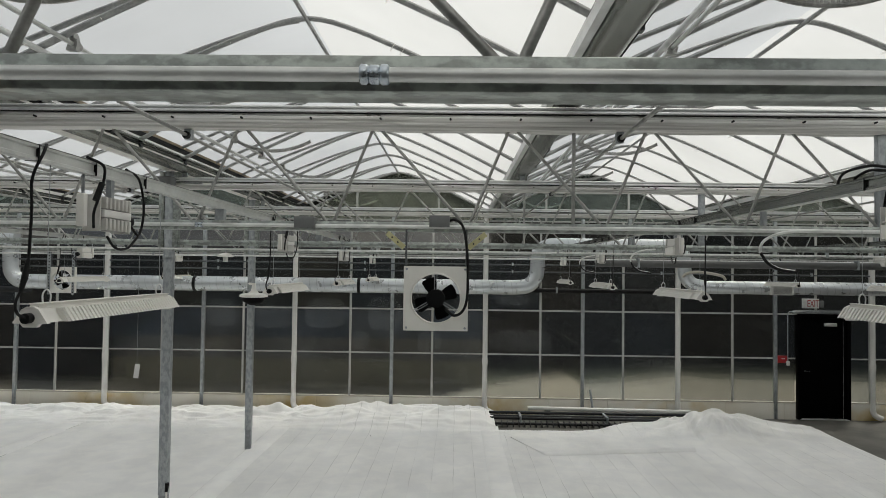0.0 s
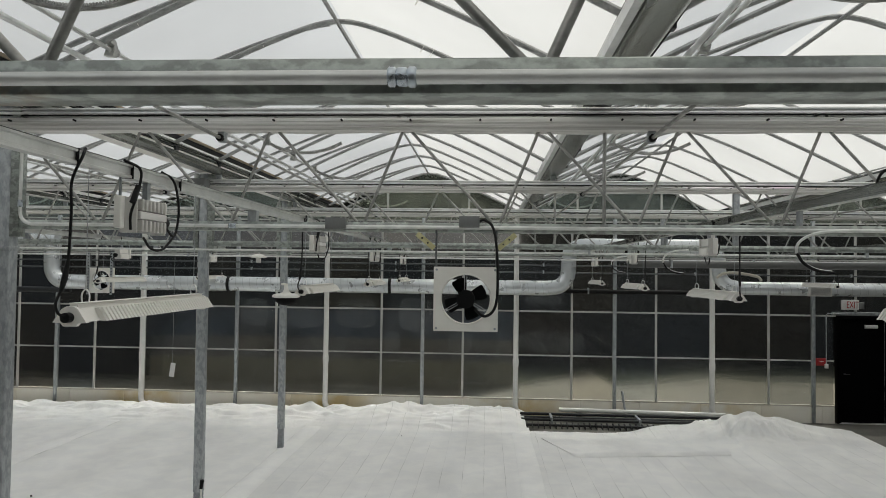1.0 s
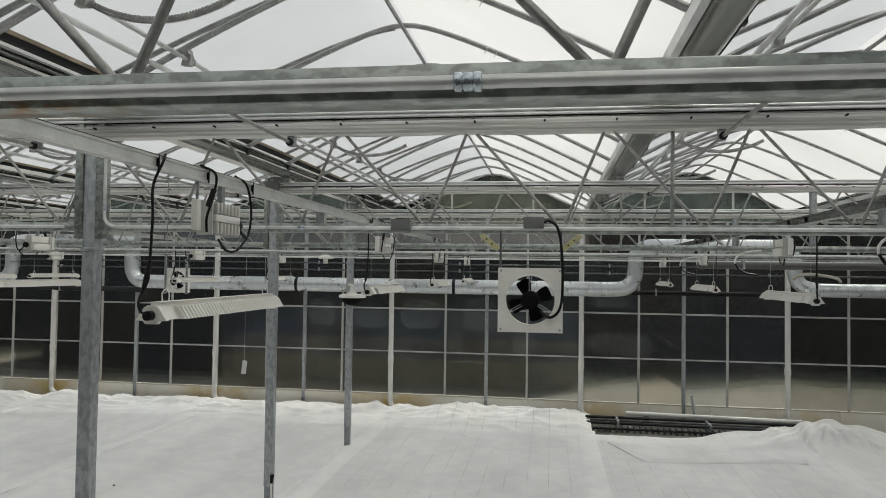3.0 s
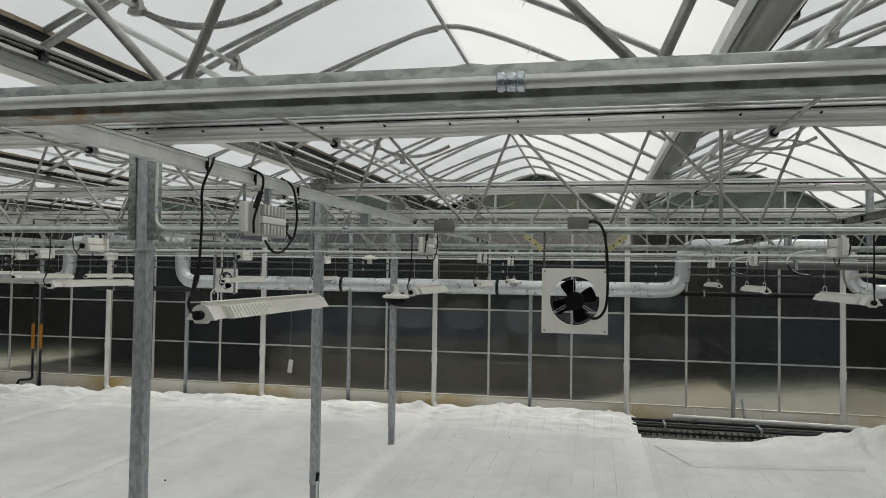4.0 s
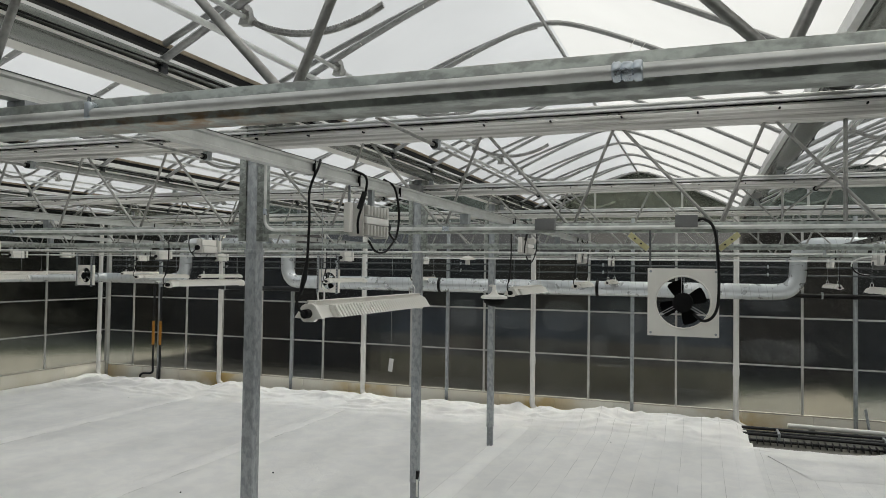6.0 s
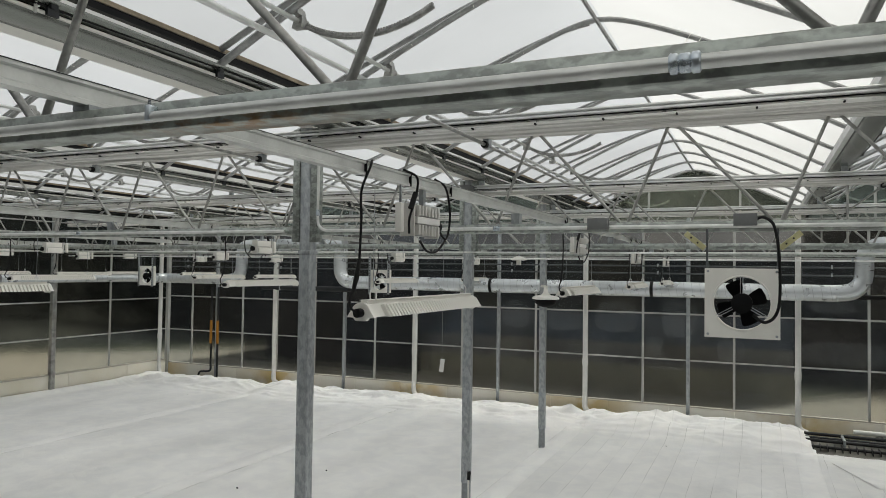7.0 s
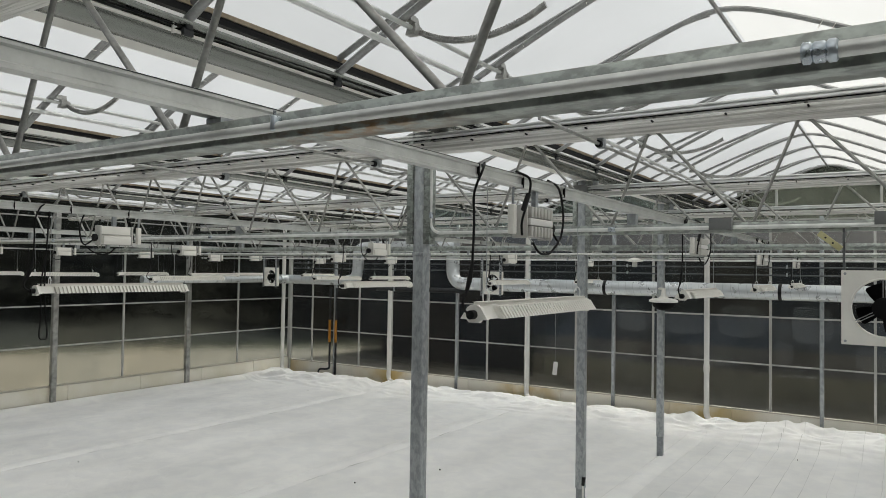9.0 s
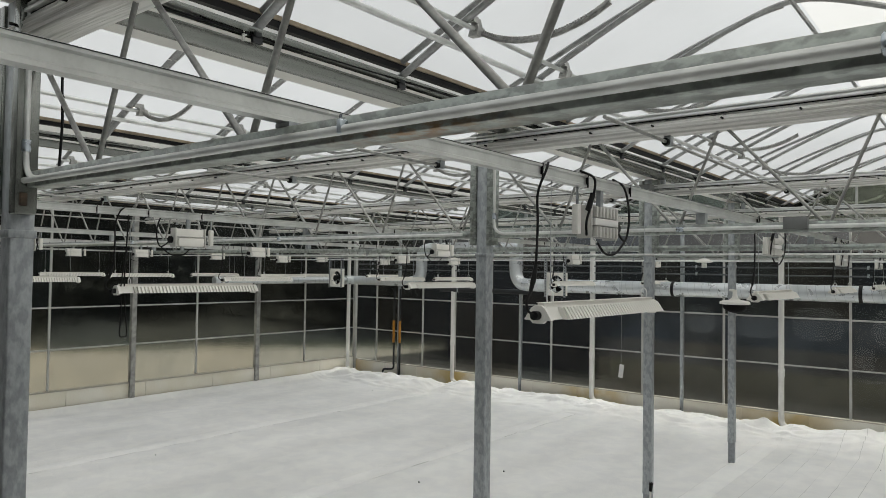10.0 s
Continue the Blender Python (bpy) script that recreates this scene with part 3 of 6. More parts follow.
        part("clinging_patch", extrude_profile(bmesh.new(), q, "y", y0 - 0.0032, y0 - 0.0022), "patch", w)
    part("corner_post", box(bmesh.new(), WEST + 0.002, WEST + 0.09, y0 - 0.1, y0 - 0.002, 0.0, 4.1, 0.005), "mull", w)
    part("header", box(bmesh.new(), 7.06, 8.24, y0 - 0.06, y1, 2.19, 2.25), "steel", w)
    return w


def west_wall():
    w = thing("wall_west", "hazy polycarbonate greenhouse side wall on a cream base panel", "wall", kind="structure")
    x0, x1 = WEST, WEST - 0.05
    ys = [SOUTH]
    while ys[-1] < NORTH - 0.1:
        ys.append(min(NORTH - 0.01, ys[-1] + 1.72))
    for a, b in zip(ys[:-1], ys[1:]):
        part("base_panel", box(bmesh.new(), x1, x0 + 0.04, a + 0.003, b - 0.003, -0.1, 0.402, 0.006), "kneeclean", w)
    part("sill", box(bmesh.new(), x1, x0 + 0.046, SOUTH, NORTH - 0.06, 0.405, 0.43), "sill", w)
    posts = [11.4 - 3.32 * k for k in range(4)]
    bars = [13.02 - 3.34 * k for k in range(5)]
    for c in posts:
        part("wall_post", box(bmesh.new(), x0 + 0.002, x0 + 0.11, c - 0.055, c + 0.055, -0.02, 4.2, 0.006), "tube", w)
    for c in bars:
        part("mullion", box(bmesh.new(), x0 + 0.002, x0 + 0.035, c - 0.022, c + 0.022, 0.45, 4.2, 0.004), "mull", w)
    rows = [0.43, 1.26, 2.11, 3.3, 4.1]
    for z in rows[1:]:
        part("rail", box(bmesh.new(), x0 + 0.004, x0 + 0.03, SOUTH, NORTH - 0.06, z - 0.015, z + 0.015), "mull", w)
    ends = sorted([SOUTH, NORTH - 0.05, *posts, *bars])
    for a, b in zip(ends[:-1], ends[1:]):
        for r0, r1 in zip(rows[:-1], rows[1:]):
            part("pane", box(bmesh.new(), x0 - 0.012, x0, a + 0.004, b - 0.004, r0 + 0.004, r1 - 0.004), "pane", w)


north_wall()
west_wall()
# unseen walls, kept dark so that less light reaches faces turned to them
tagged(part("wall_east", box(bmesh.new(), EAST, EAST + 0.1, SOUTH, NORTH, -0.1, 4.15), "dim"), "unseen plain dark side wall closing the greenhouse", "wall", kind="structure")
prof = [(WEST, -0.1), (WEST, 4.1)]
for r in RIDGES:
    prof += [(r + 2 * u, roof_z(u) - 0.04) for u in [k / 8 for k in range(-7, 8)]]
prof += [(EAST + 0.1, 4.1), (EAST + 0.1, -0.1)]
tagged(part("wall_south", extrude_profile(bmesh.new(), prof, "y", SOUTH - 0.1, SOUTH), "dim"), "unseen plain dark end wall that dims the near side", "wall", kind="structure")

# ---- roof: film, gutters, bows, vents ----
for r in RIDGES:
    rf = thing("roof_film", "white diffusing plastic film over an arched roof bay", "roof", "roof bays", "structure")
    N = 40
    for name, sgn in (("fixed_film", 1), ("vent_film", -1)):
        us = [sgn * k / 12 for k in range(13)]
        us[-1] = sgn * (0.95 if sgn > 0 else 0.99)
        vs, fs = [], []
        for j in range(N + 1):
            y = SOUTH + (NORTH + 0.1 - SOUTH) * j / N
            for i, u in enumerate(us):
                sag = 0.012 * math.sin(2 * math.pi * (y - 14.88) / 1.16) ** 2 * (0 < i < 12)
                vs.append((r + 2 * u, y, roof_z(u) + (lift(u) if sgn < 0 else 0) + 0.03 + sag * 0.5))
        n = len(us)
        for j in range(N):
            for i in range(n - 1):
                fs.append((j * n + i, j * n + i + 1, (j + 1) * n + i + 1, (j + 1) * n + i))
        me = bpy.data.meshes.new(name)
        me.from_pydata(vs, [], fs)
        for f in me.polygons:
            f.use_smooth = True
        me.materials.append(M["film" if sgn > 0 else "vent_film"])
        ob = new(name, me)
        ob.parent = rf

# gutters: rolled trough with a fold line and sloping flanges
GUT = [(-0.14, 4.235), (-0.092, 4.196), (-0.096, 4.176), (-0.09, 4.152), (-0.074, 4.133), (-0.05, 4.121), (-0.02, 4.115), (0.02, 4.115), (0.05, 4.121), (0.074, 4.133), (0.09, 4.152), (0.096, 4.176), (0.094, 4.2), (0.15, 4.232),
       (0.15, 4.244), (0.08, 4.215), (0.05, 4.16), (0.0, 4.148), (-0.05, 4.16), (-0.08, 4.215), (-0.14, 4.247)]
for g in GUTTERS:
    t = thing("gutter", "galvanised rolled steel valley gutter between roof bays", "gutter", "gutters", "structure")
    bm = extrude_profile(bmesh.new(), [(g + a, z) for a, z in GUT], "y", SOUTH, NORTH - 0.06)
    part("trough", bm, "gutter", t)
    # white beads put the bright highlight of the folds into the colour
    for s in (-1, 1):
        bm = sweep(bmesh.new(), [(g + s * 0.103, SOUTH, 4.183), (g + s * 0.103, NORTH - 0.06, 4.183)], 0.0095, 10)
        part("fold_bead", bm, "white", t)
    near, wide = (0.13, 1.0) if g < 0 else (0.1, 0.35)
    bm = extrude_profile(bmesh.new(), [(g - near - (a - 0.13) * wide, z) for a, z in ((0.13, 4.24), (0.135, 4.160), (0.27, 4.150), (0.28, 4.215), (0.27, 4.215), (0.261, 4.161), (0.146, 4.170), (0.142, 4.242))], "y", SOUTH, NORTH - 0.06)
    part("drip_channel", bm, "white" if g < 0 else "alu", t, "cream aluminium drip channel")
    bm = sweep(bmesh.new(), [(g + 0.13 + 0.014 * math.sin(y * 1.9), y, 4.212 + 0.01 * math.sin(y * 1.3 + g)) for y in [SOUTH + 0.3 * k for k in range(56)]], 0.006, 5)
    part("drain_cable", bm, "black", t, "thin black cable along the flange")
    foot = None
    for y in BOW_Y:
        if foot is None:
            foot = part("bow_foot", box(box(bmesh.new(), 0.105, 0.14, -0.02, 0.02, 4.2, 4.245, 0.004), 0.112, 0.132, -0.03, 0.03, 4.17, 4.205), "pipe", t, "dark clamp at the foot of a bow")
            foot.location = (g, y, 0)
        else:
            piece("bow_foot", foot.data, t, Matrix.Translation((g, y, 0)))


def bow_mesh(sides):
    bm = bmesh.new()
    us = [k / 20 for k in sides]
    sweep(bm, [(2 * u, 0, roof_z(u) - 0.012) for u in us], 0.03, 8, flat=0.7)
    return bm


bow0 = part("bow", bow_mesh(range(-19, 20)), "bow")
bow_me = bow0.data
bpy.data.objects.remove(bow0)
bm = bmesh.new()
sweep(bm, [(2 * u, 0.0, roof_z(u) + lift(u) + 0.002) for u in [-k / 20 for k in range(1, 21)]], 0.026, 8, flat=0.7)
sash0 = part("sash", bm, "bow")
sash_me = sash0.data
bpy.data.objects.remove(sash0)
# curved toothed rack
bm = bmesh.new()
arc = curve_points([(-1.40, 0, 4.50), (-1.22, 0, 4.41), (-1.02, 0, 4.36), (-0.80, 0, 4.36), (-0.60, 0, 4.41), (-0.47, 0, 4.47)], 4)
sweep(bm, arc, 0.014, 6)
for p, q in zip(arc[:-1], arc[1:]):
    for k in range(3):
        c = Vector(p).lerp(Vector(q), k / 3)
        box(bm, c.x - 0.005, c.x + 0.005, -0.012, 0.012, c.z + 0.008, c.z + 0.026)
rack0 = part("rack", bm, "tube")
rack_me = rack0.data
bpy.data.objects.remove(rack0)
bm = extrude_profile(bmesh.new(), [(-0.042, -0.04), (0.024, -0.044), (0.036, 0.0), (0.018, 0.07), (0.0, 0.07), (-0.024, 0.016)], "y", -0.026, 0.026)
disc_prism(bm, (0.0, 0.045, 0.0), (0, 1, 0), 0.03, 0.03, 14)
box(bm, 0.0, 0.04, -0.08, -0.026, 0.025, 0.062)
pin0 = part("pinion_box", bm, "tube")
pin_me = pin0.data
bpy.data.objects.remove(pin0)

bm = bmesh.new()
sweep(bm, [(0.02, -0.06, -0.036), (-0.03, 0.06, -0.036)], 0.003, 5)
clip0 = part("film_clip", bm, "white")
clip_me = clip0.data
bpy.data.objects.remove(clip0)
CLIPS = [Matrix.Translation((2 * u, 0.0, roof_z(u) - 0.003)) @ Matrix.Rotation(-math.copysign(0.4, u), 4, "Y") for u in (-0.55, -0.31, 0.34, 0.38)]

for r in RIDGES:
    t = thing("roof_frame", "galvanised roof bows, ridge and purlins of a roof bay", "roof frame", "roof frames", "structure")
    for y in BOW_Y:
        piece("bow", bow_me, t, Matrix.Translation((r, y, 0)))
    for y in BOW_Y[:14]:
        for m in CLIPS:
            piece("film_clip", clip_me, t, Matrix.Translation((r, y, 0)) @ m)
    part("ridge_purlin", sweep(bmesh.new(), [(r, SOUTH, RIDGE - 0.045), (r, NORTH - 0.03, RIDGE - 0.045)], 0.018, 6), "bow", t)
    v = thing("roof_vent", "long roof vent sash standing slightly open above the gutter", "roof vent", "roof vents", "structure")
    for y in BOW_Y:
        piece("sash_bar", sash_me, v, Matrix.Translation((r, y + 0.085, 0)))
    e = roof_z(-0.985) + lift(-0.985)
    part("vent_edge", box(bmesh.new(), r - 1.985, r - 1.945, SOUTH, NORTH - 0.02, e - 0.008, e + 0.02), "brown", v, "weathered tan vent edge bar")
    part("gasket", box(bmesh.new(), r - 1.992, r - 1.95, SOUTH, NORTH - 0.02, e - 0.05, e - 0.011), "black", v, "black rubber gasket strip")
    part("torque_tube", sweep(bmesh.new(), [(r - 1.355, SOUTH, 4.485), (r - 1.355, NORTH - 0.1, 4.485)], 0.016, 10), "rail", v)
    part("vent_purlin", sweep(bmesh.new(), [(r - 1.49, SOUTH, 4.40), (r - 1.49, NORTH - 0.1, 4.40)], 0.02, 10), "alu", v, "bright round aluminium purlin")
    for k, y in enumerate(BOW_Y):
        piece("pinion_box", pin_me, v, Matrix.Translation((r - 1.355, y + 0.1, 4.485)))
        if k % 2 == 0:
            piece("rack", rack_me, v, Matrix.Translation((r, y + 0.13, 0)))

# ---- columns and trusses ----


def column(x, y, name_label):
    c = thing("column", name_label, "column", "columns under the gutters", "structure", (x, y, 0))
    part("shaft", box(bmesh.new(), -0.052, 0.052, -0.05, 0.05, 0.33, 4.13, 0.008), "steel", c)
    part("sleeve", box(bmesh.new(), -0.046, 0.046, -0.046, 0.046, -0.05, 0.33, 0.008), "sleeve", c, "blue-grey stub post at the foot")
    # near column takes darker steel here, for channels turned away from the light
    part("head_channel", box(bmesh.new(), 0.054, 0.115, -0.06, 0.03, 3.2, 4.12, 0.004), "gutter" if y < 2 else "beam", c)
    part("head_channel", box(bmesh.new(), -0.115, -0.054, -0.06, 0.03, 3.2, 4.12, 0.004), "gutter" if y < 2 else "beam", c)
    part("collar", box(bmesh.new(), -0.058, 0.058, -0.058, 0.058, 3.1, 3.135, 0.004), "steel", c)
    return c


for y in (1.262, *TRUSS_Y[1:]):
    for x in (-3.4, 8.62):
        column(x, y, "square galvanised steel column standing on the white cloth" if x < 0 else "square galvanised steel column on the concrete floor")


def web_mesh(a, b, r):
    ob = part("web", sweep(bmesh.new(), [a, b], r, 8), "tube")
    me = ob.data
    bpy.data.objects.remove(ob)
    return me


WEBS = {r: (web_mesh((-0.02, 0, 3.36), (-0.69, 0, 4.05), r), web_mesh((0.03, 0, 3.36), (0.336, 0, 4.05), r)) for r in (0.0112, 0.0105)}
# gathered screen cloth: a bundle with long folds
for ti, y in enumerate(TRUSS_Y):
    near = abs(y - 1.29) < 0.1
    z0, z1 = (3.316, 3.382) if near else (3.258, 3.322)
    drop = {8.33: 0.05, 11.72: 0.085}.get(y, 0.0)
    t = thing("truss", "galvanised lattice truss carrying the gutters", "truss", "trusses", "structure")
    b = 0.05
    prof = [(y - 0.038, z0), (y + b - 0.003, z0), (y + b, z0 + 0.003), (y + b, z1), (y - 0.036, z1), (y - 0.04, z1 - 0.004), (y - 0.04, z0 + 0.002)]
    part("bottom_chord", extrude_profile(bmesh.new(), prof, "x", WEST + 0.1, EAST), "beam", t)
    part("top_chord", box(bmesh.new(), WEST + 0.1, EAST, y - 0.045, y + 0.045, 4.055 - drop, 4.11 - drop, 0.004), "alu", t)
    part("track", box(bmesh.new(), WEST + 0.1, EAST, y - 0.055, y - 0.0465, 4.052 - drop, 4.058 - drop), "black", t, "dark slot of the screen track")
    part("track_lip", box(bmesh.new(), WEST + 0.1, EAST, y - 0.075, y - 0.0465, 4.059 - drop, 4.075 - drop, 0.003), "alu", t)
    part("track_lip", box(bmesh.new(), WEST + 0.1, EAST, y - 0.062, y - 0.0465, 4.09 - drop, 4.104 - drop, 0.003), "alu", t)
    for k in range(-17, 16):
        x = (-0.868 + 0.956 * k) if near else (-0.87 + 0.93 * k)
        if WEST + 0.8 < x < EAST - 0.4:
            for me in WEBS[0.0112 if near else 0.0105]:
                piece("web", me, t, Matrix.Translation((x, y, z1 + 0.003)) @ Matrix.Diagonal((1, 1, (4.07 - drop - z1) / 0.69, 1)) @ Matrix.Translation((0, 0, -3.36)))
    if not near:
        for x in (2.86, 6.86):
            part("upright", box(bmesh.new(), x - 0.035, x + 0.035, y - 0.025, y + 0.025, z1, 4.0, 0.004), "steel", t)
        part("upright", sweep(bmesh.new(), [(0.79, y, z1), (0.79, y, 4.0)], 0.013, 6), "tube", t)
    for g in GUTTERS[1:-1]:
        part("gutter_post", box(bmesh.new(), g - 0.03, g + 0.03, y - 0.02, y + 0.02, 4.11 - drop, 4.15), "steel", t)
    if near:
        part("end_plate", box(bmesh.new(), -3.36, -3.27, y - 0.07, y - 0.042, 3.235, 3.29, 0.004), "rust", t, "rusty bolted end bracket")
    cu = thing("screen_bundle", "white shade screen cloth gathered tight under the truss", "shade screen", "gathered shade screens", at=(0, y, 4.0 - drop + (0.012 if drop else 0)))
    cu.scale = (1, 1, 0.78 if drop else 1)
    rnd = random.Random(21 + ti)
    vs, fs, n, L = [], [], 44, 200
    ph = [rnd.uniform(0, 6.28) for k in range(8)]
    for i in range(L + 1):
        x = WEST + 0.15 + (EAST - WEST - 0.2) * i / L
        for k in range(n):
            a = 2 * math.pi * k / n
            q = noise.noise((x * 0.35, 3.1 * math.cos(a), 3.1 * math.sin(a) + 9 * ti))
            w = noise.noise((x * 0.7, 7.0 * math.cos(a), 7.0 * math.sin(a) - 5 * ti))
            f = 1 + 0.10 * q + 0.14 * w + 0.03 * math.sin(x * 2.1 + ph[2])
            c, s_ = math.cos(a), math.sin(a)
            sq = 1 / max(abs(c), abs(s_)) ** 0.6
            vs.append((x, 0.085 * c * f * sq, -0.0085 + 0.0455 * s_ * f * sq + 0.003 * math.sin(x * 6.8 + ph[3])))
    for i in range(L):
        for k in range(n):
            fs.append((i * n + k, i * n + (k + 1) % n, (i + 1) * n + (k + 1) % n, (i + 1) * n + k))
    me = bpy.data.meshes.new("cloth")
    me.from_pydata(vs, [], fs)
    for f in me.polygons:
        f.use_smooth = True
    me.materials.append(M["curtain"])
    ob = new("cloth", me)
    ob.parent = cu
    bm = bmesh.new()
    disc_prism(bm, (0, -0.094, 0.012), (0, 1, 0), 0.007, 0.03, 8)
    s0 = part("slider", bm, "black", cu)
    s0.location = (WEST + 0.5, 0, 0)
    for k in range(1, 58):
        piece("slider", s0.data, cu, Matrix.Translation((WEST + 0.5 + 0.47 * k, 0, 0)))

# ---- lamp rails ----
RZ0, RZ1 = 3.398, 3.46
for x in (*RAIL_X, SIDE_RAIL):
    up = 0.028 if x > 0 else 0.0
    prof = [(x - 0.022, RZ0), (x + 0.022, RZ0), (x + 0.022, RZ0 + 0.012), (x + 0.015, RZ0 + 0.016), (x + 0.015, RZ1 - 0.016), (x + 0.026, RZ1 - 0.012), (x + 0.026, RZ1),
            (x - 0.026, RZ1), (x - 0.026, RZ1 - 0.012), (x - 0.015, RZ1 - 0.016), (x - 0.015, RZ0 + 0.016), (x - 0.022, RZ0 + 0.012)]
    t = thing("lamp_rail", "long pale aluminium rail resting on the trusses", "rail", "lamp rails", "structure")
    # right-hand rails: shaded side put into darker steel, lit lower edge into a lip
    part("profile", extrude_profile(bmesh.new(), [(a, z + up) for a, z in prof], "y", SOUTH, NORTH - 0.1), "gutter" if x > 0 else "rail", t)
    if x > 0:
        part("lip", box(bmesh.new(), x - 0.024, x + 0.024, SOUTH, NORTH - 0.1, RZ0 + up - 0.006, RZ0 + up - 0.0005), "rail", t, "added bright strip for the lit lower edge")
    for e in (-1, 1):
        part("slot", box(bmesh.new(), x + e * 0.0275 - 0.0015, x + e * 0.0275 + 0.0015, SOUTH, NORTH - 0.1, RZ1 + up - 0.0032, RZ1 + up - 0.0015), "pipe", t, "thin dark slot along the upper edge")
    for y in TRUSS_Y:
        half = 0.01 if x > 0 else 0.03
        part("saddle", box(bmesh.new(), x - half, x + half, y - 0.03, y + 0.03, 3.385 if abs(y - 1.29) < 0.1 else 3.323, RZ0 + up - (0.0062 if x > 0 else 0)), "steel", t)
    for y in (2.66, 3.09, 3.59, 6.13, 6.56, 7.06, 9.6, 10.03, 10.53, 13.07, 13.5):
        part("strap", box(bmesh.new(), x - 0.028, x + 0.028, y - 0.0025, y + 0.0025, RZ0 + up - 0.0015, RZ1 + up + 0.0015), "black", t, "thin black cable tie")

# screen drive tubes along the bays
for x in (-13.85, -9.85, -5.85, -3.88, -1.85, 1.1, 5.1, 9.1):
    t = thing("drive_tube", "galvanised screen drive tube running under the trusses", "drive tube", "drive tubes", "structure")
    part("tube", sweep(bmesh.new(), [(x, 3.8, 3.90), (x, NORTH - 0.1, 3.90)], 0.013, 8), "tube", t)
    for y in TRUSS_Y[1:]:
        part("bearing", box(bmesh.new(), x - 0.025, x + 0.025, y - 0.03, y + 0.03, 3.875, 4.05, 0.004), "steel", t)
        bm = bmesh.new()
        disc_prism(bm, (x, y - 0.05, 3.9), (0, 1, 0), 0.026, 0.03, 12)
        part("collar", bm, "black", t)

# ---- ground cloth ----


def ridged(x, y, z):
    return 1 - 2 * abs(noise.noise((x, y, z)))


def ease(a, b, v):
    t = min(1.0, max(0.0, (v - a) / (b - a)))
    return t * t * (3 - 2 * t)


def along(stops, v):
    for (a, p), (b, q) in zip(stops[:-1], stops[1:]):
        if v <= b:
            return p + (q - p) * ease(a, b, max(a, v))
    return stops[-1][1]


HEAP = [(2.0, 0.0), (2.6, 0.01), (3.65, 0.11), (4.25, 0.18), (4.58, 0.28), (4.85, 0.38), (5.0, 0.37), (5.3, 0.27), (5.75, 0.2), (6.2, 0.15), (6.6, 0.12), (7.0, 0.01)]


SPOKES = [(178, 1.9, 0.05, 0.05), (190, 1.8, 0.045, 0.06), (201, 1.5, 0.04, 0.075), (213, 1.2, 0.04, 0.08), (228, 1.0, 0.035, 0.085), (246, 0.9, 0.035, 0.09), (265, 0.9, 0.035, 0.08), (288, 0.9, 0.04, 0.085), (308, 1.0, 0.04, 0.08), (326, 1.3, 0.04, 0.075), (341, 1.7, 0.045, 0.07), (353, 2.0, 0.05, 0.06)]


